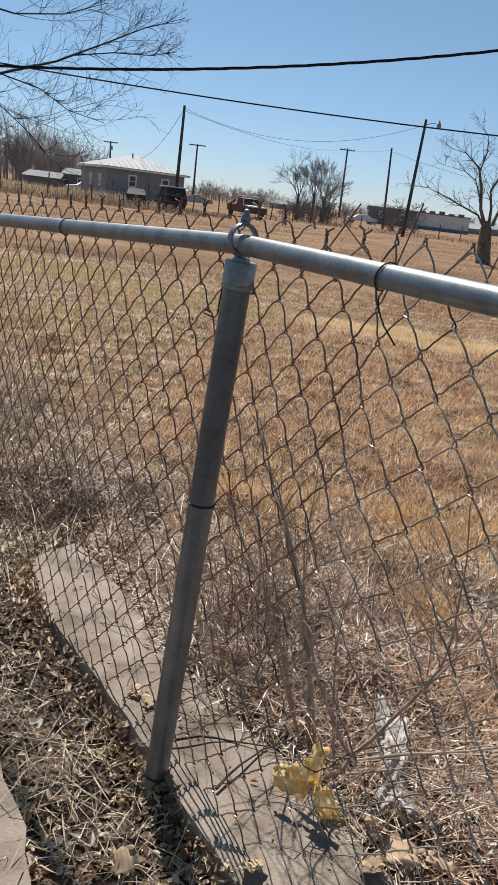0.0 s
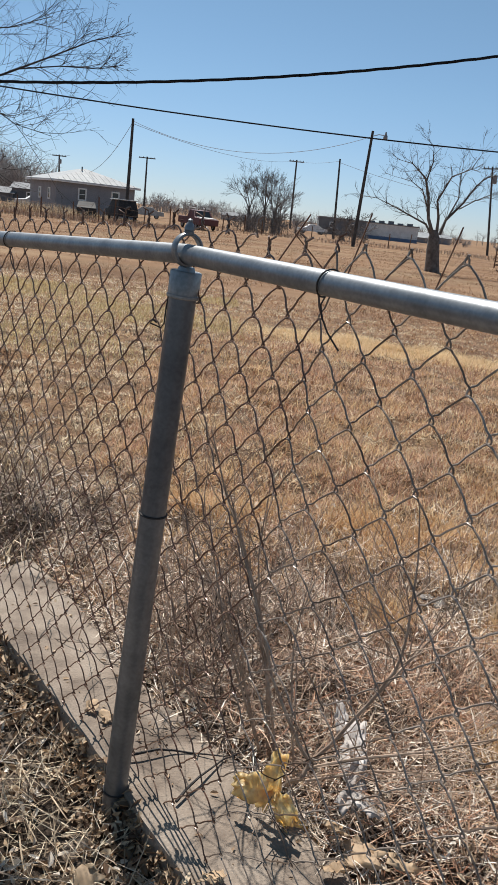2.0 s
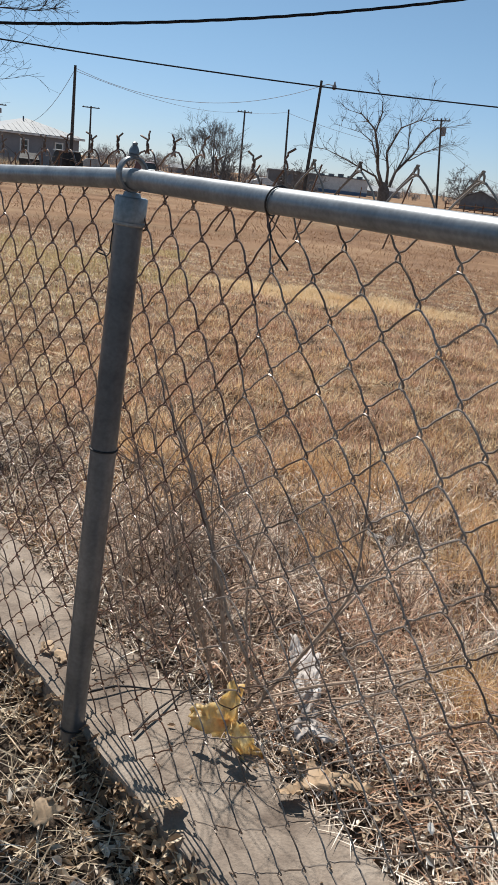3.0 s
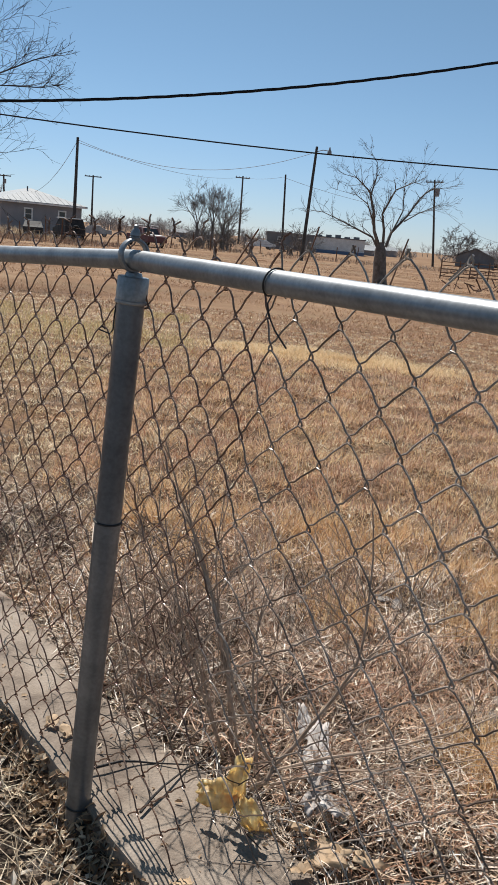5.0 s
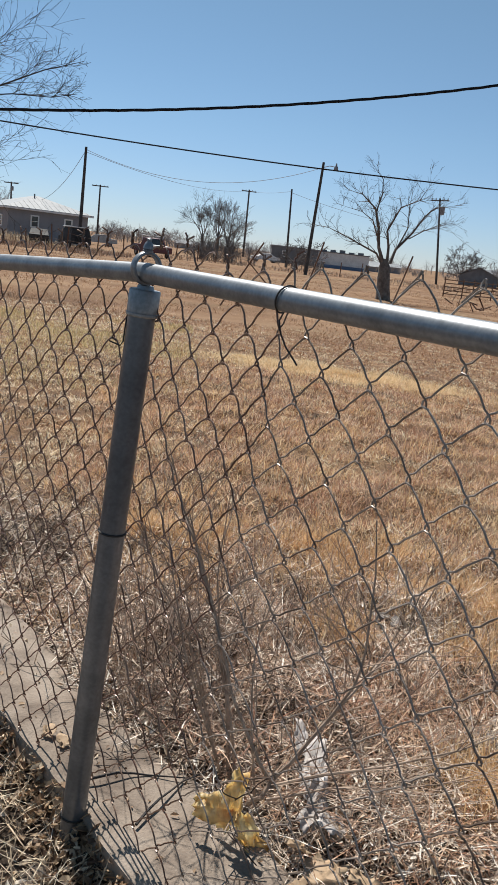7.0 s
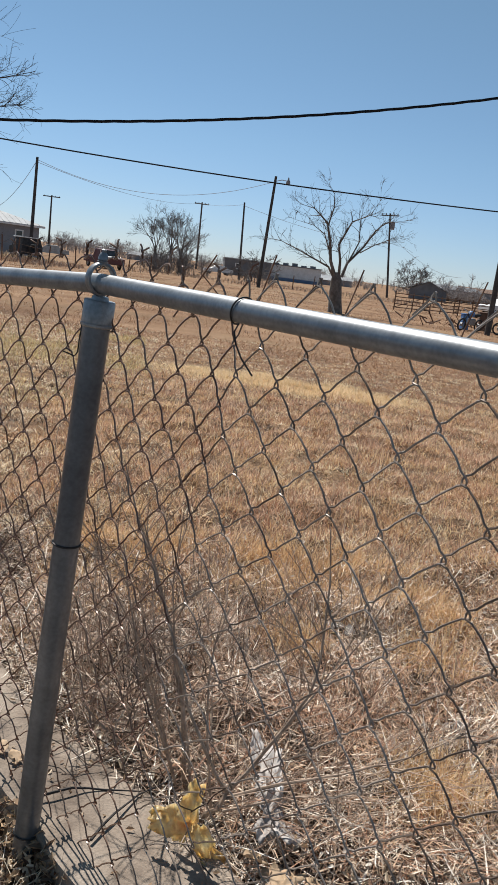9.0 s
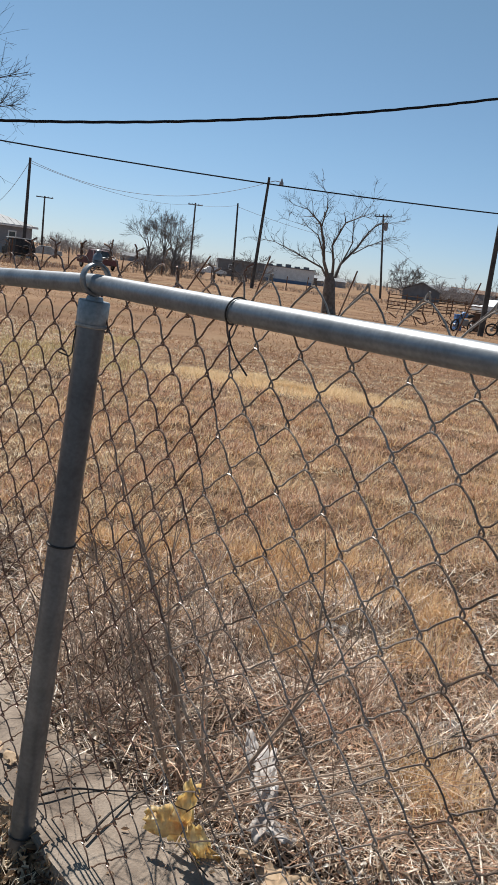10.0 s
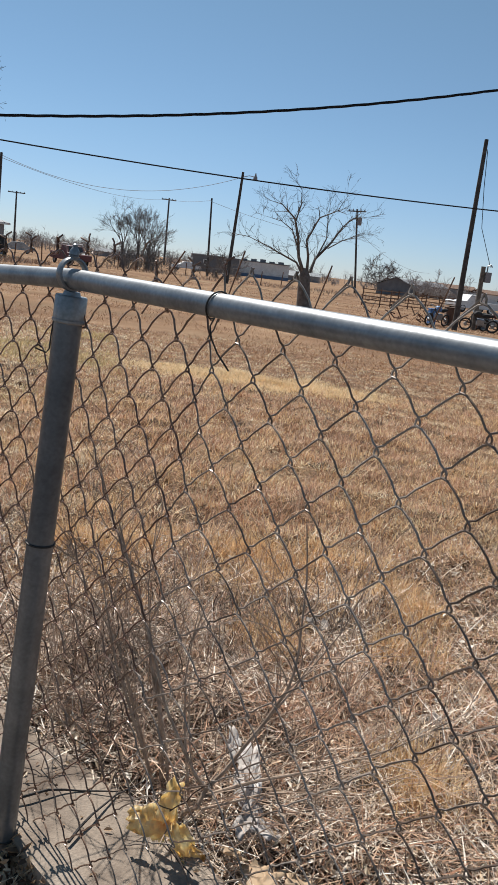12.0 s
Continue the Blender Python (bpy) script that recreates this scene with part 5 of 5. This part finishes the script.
vehicle((-10.0, 74.4, -0.5), -68, VAN, 1.75, M["junk_dark"], "dark boxy off-roader with a pale canvas roof", glass=((1.45, 1.15, 2.4, 1.68, 0.12), (2.55, 1.15, 3.7, 1.68, 0.05)), extra=roof_tarp, category="car", name="off_roader")
vehicle((-12.85, 76.2, -0.5), -80, SEDAN, 1.7, M["junk_dark"], "dark dented sedan parked before the grey house", wheels=((0.8, 0.3), (3.6, 0.3)), glass=((1.6, 0.93, 3.1, 1.3, 0.25),), category="car", name="sedan")
for px, py, hd, paint, lab in ((-16.6, 66, 20, M["white_paint"], "white car parked beside the distant house"), (7.6, 92, 5, M["white_paint"], "white car parked beyond the thicket"), (-9.1, 76, 6, M["tarp"], "pale covered car parked beyond the pole")):
    p = far(px, py)
    vehicle((p.x, p.y, -0.5), hd, SEDAN, 1.7, paint, lab, wheels=((0.8, 0.3), (3.6, 0.3)), glass=((1.6, 0.93, 3.1, 1.3, 0.25),), category="car", name="sedan")


# ---- long building and sheds ----
def hall(place, heading, W, D, H, wall, roof, label, gable=0.0, band=None, name="long_building", windows=0, doors=0):
    b = thing(name, Matrix.Translation(place) @ pose(0, 0, 0, 0, 0, heading), label, "building")
    part("wall", Shape().box(0, 0, -0.3, W, D, H), wall, b, "", False)
    if gable:
        r = Shape()
        for q in (((-0.3, -0.3, H), (W + 0.3, -0.3, H), (W + 0.3, D / 2, H + gable), (-0.3, D / 2, H + gable)), ((-0.3, D / 2, H + gable), (W + 0.3, D / 2, H + gable), (W + 0.3, D + 0.3, H), (-0.3, D + 0.3, H))):
            r.poly(q, (0, 0, 0.08))
        r.poly([(0, 0, H), (0, D, H), (0, D / 2, H + gable)], (0.05, 0, 0)).poly([(W, 0, H), (W, D, H), (W, D / 2, H + gable)], (-0.05, 0, 0))
        part("roof", r, roof, b, "", False)
    else:
        part("roof", Shape().box(-0.15, -0.15, H, W + 0.15, D + 0.15, H + 0.18), roof, b, "", False)
    if band:
        part("band", Shape().box(-0.02, -0.04, 0.0, W + 0.02, -0.005, band), M["blue_paint"], b, "blue painted band along the foot")
    for i in range(windows):
        window(b, pose(W * (i + 0.7) / (windows + 0.4), 0, H * 0.6), 0.8, 0.8)
    for i in range(doors):
        part("door", Shape().box(W * (i + 0.5) / doors - 0.9, -0.06, 0, W * (i + 0.5) / doors + 0.9, -0.005, H * 0.75), M["dark_siding"], b)
    return b


p = far(17.3, 107)
lb = hall((p.x, p.y, -0.75), -7, 9.6, 9, 3.0, M["white_paint"], M["dark_siding"], "long white flat-roofed building with a blue band", band=0.85)
s = Shape()
for i in range(5):
    s.box(0.8 + i * 1.7, 1.0, 3.18, 1.8 + i * 1.7, 2.2, 3.18 + 0.25 + 0.12 * (i % 3))
part("roof_unit", s, M["dark_siding"], lb, "", False)
p = far(11.3, 106)
hall((p.x, p.y, -0.6), -4, 8.4, 9, 2.9, M["dark_siding"], M["siding"], "grey metal shed joined to the long building", windows=2, doors=1, name="metal_shed")
p = far(35.2, 90)
hall((p.x, p.y, -0.6), 68, 6.2, 5.9, 1.75, M["dark_siding"], M["dark_siding"], "dark grey gabled shed behind the pipe gate", gable=1.3, name="gabled_shed")
for i, (px, py, w, h, mt) in enumerate(((26.0, 125, 7, 1.2, "siding"), (41.0, 112, 12, 2.4, "rust"), (47.5, 115, 10, 2.6, "siding"), (30.5, 135, 8, 1.5, "siding"), (-1.5, 150, 10, 1.3, "siding"), (54, 110, 11, 2.3, "white_paint"), (-25.5, 84, 6, 1.3, "dark_siding"), (-21.5, 84, 5, 2.1, "dark_siding"))):
    p = far(px, py)
    hall((p.x, p.y, -0.7), (-12, 8, -6, 4)[i % 4], w, 6, h, M[mt], M["dark_siding" if px < 0 else ("metalroof", "dark_siding", "rust")[i % 3]], "low distant outbuilding at the far edge of the field", gable=0.8, name="outbuilding", windows=i % 3)


# ---- far fence, gate, leaning posts ----
def steel_post(base, tip, r, label, mat="rust", name="fence_post", group="old field fence posts"):
    base, tip = Vector(base), Vector(tip)
    ob = link(name, Shape().tube([base - (tip - base) * 0.15, base, base.lerp(tip, 0.5), tip], [r, r, r * 0.95, r * 0.9], 6), M[mat])
    return tagged(ob, label, "fence post", group)


rnd = random.Random(4)
prev = None
for i, (px, py) in enumerate(((-16.9, 48), (-15.2, 46), (-13.7, 45), (-12.2, 44.5), (-11.0, 44), (-9.74, 44), (-8.4, 46), (-7.2, 47), (-6.1, 45), (-5.0, 50), (-3.6, 52), (-2.2, 58), (-0.4, 56), (1.1, 58), (2.4, 60), (6.6, 66), (9.2, 62), (11.6, 60), (14.0, 64), (16.4, 66))):
    b = far(px, py)
    b.z = -0.5
    tip = b + Vector((rnd.uniform(-0.12, 0.12), 0, rnd.uniform(1.25, 1.9)))
    steel_post(b, tip, 0.055, "dark weathered post of an old field fence")
    if prev:
        w = Shape()
        for f in (0.45, 0.75):
            q0, q1 = prev[0].lerp(prev[1], f), b.lerp(tip, f)
            w.tube([q0, q0.lerp(q1, 0.5) - Vector((0, 0, 0.06)), q1], 0.008, 3)
        tagged(link("fence_wire", w, M["rust"]), "slack rusty wire strung between old posts", "wire", "old field fence wires")
    prev = (b, tip)
for a, b in (((3.53, 24.2, -0.5), (4.10, 24.2, 1.65)), ((6.22, 24.2, -0.5), (6.79, 24.2, 1.55)), ((10.06, 24.2, -0.5), (10.74, 24.2, 1.66)), ((1.25, 24.2, -0.5), (2.34, 24.2, 1.44))):
    steel_post(a, b, 0.026, "pale steel fence post leaning over in the field", "rust", "leaning_post", "leaning steel posts")
steel_post((3.35, 24.3, -0.5), (1.95, 24.3, 0.86), 0.02, "pale steel brace leaning across a fence post", "rust", "leaning_post", "leaning steel posts")


def pipe_gate(place, heading, W, H, label):
    g = thing("pipe_gate", Matrix.Translation(place) @ pose(0, 0, 0, 0, 0, heading), label, "gate", "pipe gates")
    for x in (0, W / 2, W):
        part("upright", Shape().tube([(x, 0, -0.1), (x, 0, H + 0.1)], 0.05, 6), M["rust"], g)
    for i in range(5):
        z = 0.2 + (H - 0.25) * i / 4
        part("rail", Shape().tube([(0, 0, z), (W, 0, z)], 0.035, 6), M["rust"], g)
    part("brace", Shape().tube([(0, 0.02, 0.2), (W, 0.02, H)], 0.028, 6), M["rust"], g)
    return g


for px, py, w in ((13.35, 41, 2.9), (15.6, 43, 3.1), (18.2, 45, 3.3)):
    p = far(px, py)
    pipe_gate((p.x, p.y, -0.5), 8, w, 1.25, "rusty five-rail pipe gate standing at the field edge")

# ---- scrap yard by the tall pole ----
p = far(12.98, 27)
st = thing("meter_post", (p.x, p.y, -0.5), "weathered grey service post with a meter box", "post")
part("post", Shape().tube([(0, 0, -0.2), (0, 0, 3.1)], [0.13, 0.11], 8), M["bark"], st)
part("meter_box", Shape().box(0.12, -0.16, 2.35, 0.42, 0.05, 2.85), M["siding"], st, "grey meter box", False, 0.02)
part("weatherhead", Shape().tube([(0.2, -0.05, 2.85), (0.2, -0.05, 3.15), (0.3, -0.15, 3.2), (0.36, -0.2, 3.1)], 0.035, 6), M["galvanised"], st)
q = far(11.511, 25.3, 5.85)
top = Vector((p.x + 0.3, p.y - 0.1, 2.6))
w = Shape().tube([q, q + Vector((0.28, 0.3, -0.25)), q.lerp(top, 0.15) + Vector((0.12, 0.1, -1.0)), q.lerp(top, 0.5) + Vector((-0.15, 0, -0.9)), top], 0.016, 5)
tagged(link("drop_wire", w, M["black"]), "black drop wire hanging from the tall pole", "wire")


def bicycle(place, heading, paint, label, lean=8):
    b = thing("motorbike", Matrix.Translation(place) @ pose(0, 0, 0, lean, 0, heading), label, "motorbike", "motorbikes in the scrap yard")
    for x in (0, 1.3):
        wheel = part("wheel", Shape().ring((x, 0, 0.31), (0, 1, 0), 0.27, 0.045, 6, 18), M["rubber"], b)
        part("hub", Shape().tube([(x, -0.05, 0.31), (x, 0.05, 0.31)], 0.09, 8), M["galvanised"], wheel)
    part("frame", Shape().tube([(0, 0, 0.31), (0.28, 0, 0.85), (0.6, 0, 0.4), (0.95, 0, 0.45), (1.3, 0, 0.31)], 0.035, 5), M["junk_dark"], b)
    part("tank", Shape().tube([(0.32, 0, 0.8), (0.45, 0, 0.84), (0.62, 0, 0.82), (0.74, 0, 0.76)], [0.06, 0.15, 0.15, 0.07], 8), paint, b)
    part("seat", Shape().tube([(0.72, 0, 0.76), (0.95, 0, 0.78), (1.28, 0, 0.82)], [0.07, 0.11, 0.05], 8), M["rubber"], b)
    part("engine", Shape().box(0.5, -0.14, 0.3, 0.85, 0.14, 0.62), M["galvanised"], b, "", False, 0.04)
    part("handlebar", Shape().tube([(0.34, -0.36, 0.98), (0.26, -0.1, 0.92), (0.26, 0.1, 0.92), (0.34, 0.36, 0.98)], 0.018, 5), M["galvanised"], b)
    return b


for dx, dy, hd, pt, lab in ((-1.1, -0.5, 30, "blue_plastic", "old motorbike with a blue tank"), (0.6, -1.0, -15, "junk_dark", "old black motorbike leaning among scrap"), (1.9, -0.3, 10, "red_paint", "old motorbike with a faded red tank"), (3.2, 0.2, 160, "junk_dark", "old black motorbike leaning among scrap")):
    x, y = far(11.9, 27)[0] + dx, far(11.9, 27)[1] + dy
    bicycle((x, y, gz(x, y)), hd, M[pt], lab)
x, y = far(11.9, 27)[0], far(11.9, 27)[1]
for i, (dx, dy, sx2, sy2, sz2, mt, lab) in enumerate(((-0.3, 1.0, 0.35, 0.35, 0.75, "blue_plastic", "blue plastic drum in the scrap yard"), (2.6, 1.6, 0.9, 0.6, 0.7, "dark_siding", "dark crate stacked in the scrap yard"), (1.2, 2.0, 0.8, 0.7, 0.9, "rust", "rusty steel bin in the scrap yard"))):
    ob = link("scrap_bin", Shape().box(-sx2 / 2, -sy2 / 2, -0.02, sx2 / 2, sy2 / 2, sz2).box(-sx2 / 2 - 0.03, -sy2 / 2 - 0.03, sz2, sx2 / 2 + 0.03, sy2 / 2 + 0.03, sz2 + 0.04), M[mt], None, "", False, 0.02)
    ob.matrix_basis = Matrix.Translation((x + dx, y + dy, gz(x + dx, y + dy))) @ pose(0, 0, 0, 0, 0, i * 37)
    tagged(ob, lab, "scrap bin", "scrap bins")
s = Shape()
rnd = random.Random(8)
for i in range(60):
    a = Vector((x + rnd.uniform(-3.4, 4.5), y + rnd.uniform(-0.6, 3), -0.5 + rnd.uniform(0.0, 0.35)))
    s.tube([a, a + Vector((rnd.uniform(-0.6, 0.6), rnd.uniform(-0.3, 0.3), rnd.uniform(-0.1, 0.5)))], rnd.uniform(0.015, 0.04), 5)
tagged(link("scrap_metal", s, M["rust"]), "heap of rusty scrap pipes and bars", "scrap", kind="stuff")
p = far(23.6, 52)
vehicle((p.x - 0.8, p.y, -0.5), 8, PICKUP, 1.85, M["white_paint"], "white pickup truck parked behind the scrap yard", glass=((1.5, 1.12, 2.75, 1.58, 0.2),), wheels=((0.9, 0.37), (4.0, 0.37)))


# ---- pole lines ----
def span(a, b, sag, r=0.02, label="thin wire strung between the wooden poles"):
    a, b = Vector(a), Vector(b)
    pts = [a.lerp(b, i / 24) - Vector((0, 0, sag * 4 * (i / 24) * (1 - i / 24))) for i in range(25)]
    tagged(link("pole_wire", Shape().tube(pts, r, 4), M["siding"]), label, "wire", "thin wires between poles")


span(far(-6.62, 55, 6.15), far(8.3, 53.4, 6.7), 2.0)
span(far(-6.62, 55, 6.0), far(8.6, 120, 9.2), 1.2)
span(far(8.6, 120, 9.2), far(9.16, 75, 6.6), 0.3)
span(far(-6.62, 55, 6.1), far(-11.0, 64, 2.9), 0.9)
span(far(9.16, 75, 6.5), far(22.6, 75, 4.6), 0.5)
span(far(22.6, 75, 6.0), far(45.0, 110, 3.4), 1.5)

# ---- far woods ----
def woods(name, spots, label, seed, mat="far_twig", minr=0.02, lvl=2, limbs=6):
    s = Shape()
    rnd = random.Random(seed)
    for px, py, h in spots:
        b = far(px, py)
        b.z = -0.8
        h = h * rnd.uniform(0.75, 1.2)
        s.tube([b, b + Vector((rnd.uniform(-0.2, 0.2), 0, h * 0.4)), b + Vector((rnd.uniform(-0.4, 0.4), 0, h * 0.62))], [h * 0.018, h * 0.013, h * 0.007], 4, caps=False)
        for k in range(limbs):
            grow(s, b + Vector((0, 0, h * rnd.uniform(0.08, 0.5))), Vector((rnd.gauss(0, 0.5), rnd.gauss(0, 0.4), 1.0)).normalized(), h * rnd.uniform(0.28, 0.45), h * 0.008, lvl, rnd, 0.55, 0.0, minr, (3, 4), 4, 0.25)
    return tagged(link(name, s, M[mat]), label, "woods", kind="stuff")


rnd = random.Random(6)
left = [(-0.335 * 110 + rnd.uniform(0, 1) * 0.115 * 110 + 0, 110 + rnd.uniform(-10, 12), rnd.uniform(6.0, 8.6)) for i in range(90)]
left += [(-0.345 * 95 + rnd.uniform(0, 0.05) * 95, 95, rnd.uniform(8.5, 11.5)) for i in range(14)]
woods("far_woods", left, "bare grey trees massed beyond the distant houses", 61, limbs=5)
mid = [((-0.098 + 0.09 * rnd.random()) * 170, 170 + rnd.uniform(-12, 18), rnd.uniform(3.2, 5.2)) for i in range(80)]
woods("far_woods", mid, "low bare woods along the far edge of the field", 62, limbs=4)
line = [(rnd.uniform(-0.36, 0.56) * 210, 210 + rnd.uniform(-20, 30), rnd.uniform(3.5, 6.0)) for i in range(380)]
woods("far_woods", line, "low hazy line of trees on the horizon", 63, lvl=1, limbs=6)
scrub = [(rnd.uniform(0.3, 5.6), 66 + rnd.uniform(-3, 5), rnd.uniform(1.6, 3.8)) for i in range(50)] + [(rnd.uniform(8.0, 11.8), 70 + rnd.uniform(-3, 5), rnd.uniform(1.2, 2.6)) for i in range(18)]
woods("scrub_thicket", scrub, "dense grey scrub under the thicket trees", 64, "twig", 0.012, limbs=4)
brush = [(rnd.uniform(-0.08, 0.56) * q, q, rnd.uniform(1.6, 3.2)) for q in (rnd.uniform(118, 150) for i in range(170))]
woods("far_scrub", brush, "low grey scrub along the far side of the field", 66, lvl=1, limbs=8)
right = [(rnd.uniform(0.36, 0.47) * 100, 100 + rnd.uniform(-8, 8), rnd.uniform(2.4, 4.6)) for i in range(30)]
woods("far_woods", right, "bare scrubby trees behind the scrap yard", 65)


# ---- overhanging branches of the yard tree ----
def sweep(shape, p, d, length, r, level, rnd):
    """A long twig that curves steadily one way and carries finer ones."""
    n = 8
    turn = Vector((rnd.gauss(0.07, 0.12), rnd.gauss(0, 0.12), rnd.gauss(0.06, 0.15)))
    pts, rad, dirs = [p.copy()], [r], [d]
    for i in range(n):
        d = (d + turn + Vector((rnd.gauss(0, 0.025), rnd.gauss(0, 0.025), rnd.gauss(0, 0.025)))).normalized()
        p = p + d * (length / n)
        pts.append(p.copy())
        dirs.append(d)
        rad.append(max(0.0032, r * (1 - 0.7 * (i + 1) / n)))
    shape.tube(pts, rad, 4 if level else 3, caps=False)
    if level:
        for k in range(rnd.randint(2, 4)):
            i = rnd.randint(1, n - 1)
            nd = (dirs[i] + Vector((rnd.gauss(0, 0.5), rnd.gauss(0, 0.5), rnd.gauss(0.2, 0.65)))).normalized()
            sweep(shape, pts[i], nd, length * rnd.uniform(0.35, 0.65), max(0.0045, r * 0.55), level - 1, rnd)


def build_yard_tree():
    G = 3.2
    bx, by = -6.2 * G, 7.6 * G
    t = thing("bare_tree", (bx, by, gz(bx, by)), "bare yard tree reaching long drooping twigs over the fence", "tree")
    o = t.location.copy()

    def there(p):
        return Vector((p[0] * G, p[1] * G, 1.225 + (p[2] - 1.225) * G)) - o

    part("trunk", Shape().tube([Vector(p) * G for p in ((0, 0, -0.2), (0.05, 0, 0.6), (0.2, -0.1, 1.3), (0.5, -0.1, 2.0), (0.7, -0.1, 2.9), (0.6, 0, 4.2))], [0.62, 0.5, 0.44, 0.38, 0.3, 0.1], 14), M["bark"], t)
    rnd = random.Random(23)
    limbs = (
        ([(-5.7, 7.5, 1.35), (-4.4, 7.3, 1.45), (-3.2, 7.1, 1.68), (-2.34, 7.0, 1.94), (-1.89, 7.0, 2.08), (-1.54, 7.0, 2.24), (-1.2, 7.0, 2.40), (-0.9, 7.0, 2.50)], 0.036, 0.0028),
        ([(-1.75, 7.0, 2.14), (-1.45, 7.05, 2.20), (-1.15, 7.1, 2.22), (-0.95, 7.1, 2.27)], 0.012, 0.003),
        ([(-2.34, 7.0, 1.94), (-2.0, 6.95, 1.86), (-1.75, 6.9, 1.72), (-1.46, 6.9, 1.66)], 0.012, 0.003),
        ([(-2.6, 7.05, 1.86), (-2.3, 6.9, 1.70), (-2.05, 6.85, 1.52), (-1.90, 6.85, 1.38)], 0.012, 0.003),
        ([(-5.6, 7.5, 2.2), (-4.2, 7.4, 2.5), (-3.0, 7.3, 2.55), (-2.3, 7.2, 2.42), (-1.9, 7.2, 2.46), (-1.55, 7.2, 2.58)], 0.028, 0.003),
        ([(-3.0, 7.3, 2.55), (-2.5, 7.2, 2.85), (-2.2, 7.2, 2.95), (-1.8, 7.2, 3.0)], 0.02, 0.004),
        ([(-5.5, 7.5, 2.6), (-4.2, 7.5, 3.2), (-3.2, 7.4, 3.5), (-2.2, 7.4, 3.4)], 0.03, 0.004),
    )
    for pts, a, b in limbs:
        s = Shape()
        fine = tapered(s, [there(p) for p in pts], a * G * 0.5, b * G * 0.75, 7)
        lim = part("limb", s, M["near_bark"], t)
        tw = Shape()
        for i in range(1, len(fine) - 1):
            x0 = (fine[i].x + o.x) / G
            if x0 < -3.0:
                continue
            for k in range(rnd.randint(2, 3)):
                along = (fine[i + 1] - fine[i]).normalized()
                d = (along + Vector((rnd.gauss(0.05, 0.25), rnd.gauss(0, 0.4), rnd.gauss(0.3, 0.6)))).normalized()
                ln = min(rnd.uniform(0.25, 0.9), max(0.14, (-0.75 - x0) * 0.7)) * G
                sweep(tw, fine[i].copy(), d, ln, 0.0088, 2, rnd)
        tagged(part("twig", tw, M["near_bark"], lim), kind="stuff")
    return t


build_yard_tree()

# ---- tall weeds along the old field fence ----
n = 9000
x, y = RNG.uniform(-27, -4, n), RNG.uniform(60, 70, n)
keep = RNG.uniform(0, 1, n) < 0.45 + 1.2 * noise_at(x, y, 0.35, 71)
x, y = x[keep], y[keep]
n = len(x)
strips("tall_weeds", x, y, heights(x, y), RNG.uniform(0.15, 0.55, n), RNG.uniform(0.015, 0.04, n), RNG.uniform(0.05, 0.5, n), RNG.uniform(0.0, 0.6, n), M["stalk"], "brown tall weeds along the old field fence", "weeds")
n = 7000
x, y = RNG.uniform(-27, -7, n), RNG.uniform(71, 77, n)
keep = RNG.uniform(0, 1, n) < 0.5 + 1.2 * noise_at(x, y, 0.3, 75)
x, y = x[keep], y[keep]
n = len(x)
strips("tall_weeds", x, y, heights(x, y), RNG.uniform(0.35, 1.15, n) * np.clip(-(x + 6) / 8, 0.3, 1), RNG.uniform(0.02, 0.05, n), RNG.uniform(0.05, 0.5, n), RNG.uniform(0.0, 0.6, n), M["weed_tan"], "rank brown weeds grown up before the grey house", "weeds")
n = 9000
x, y = RNG.uniform(-4, 44, n), RNG.uniform(76, 98, n)
keep = RNG.uniform(0, 1, n) < 0.35 + 1.3 * noise_at(x, y, 0.25, 73)
x, y = x[keep], y[keep]
n = len(x)
strips("tall_weeds", x, y, heights(x, y), RNG.uniform(0.15, 0.5, n), RNG.uniform(0.02, 0.05, n), RNG.uniform(0.05, 0.6, n), RNG.uniform(0.0, 0.6, n), M["stalk"], "low brown weeds at the far side of the field", "weeds")
# dark clumps standing for shadow holes and soil patches in the pale straw close behind the fence
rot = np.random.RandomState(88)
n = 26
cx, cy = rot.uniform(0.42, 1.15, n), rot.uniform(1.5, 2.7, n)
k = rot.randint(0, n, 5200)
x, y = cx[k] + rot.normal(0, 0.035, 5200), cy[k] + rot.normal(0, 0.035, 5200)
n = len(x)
strips("rotted_weeds", x, y, heights(x, y) + rot.uniform(0.0, 0.05, n), rot.uniform(0.02, 0.08, n), rot.uniform(0.0015, 0.0034, n), rot.uniform(0.4, 1.6, n), rot.uniform(-0.3, 0.6, n), M["dark_brush"], "dark weed clumps for shadow holes and soil patches among pale straw", "weeds")
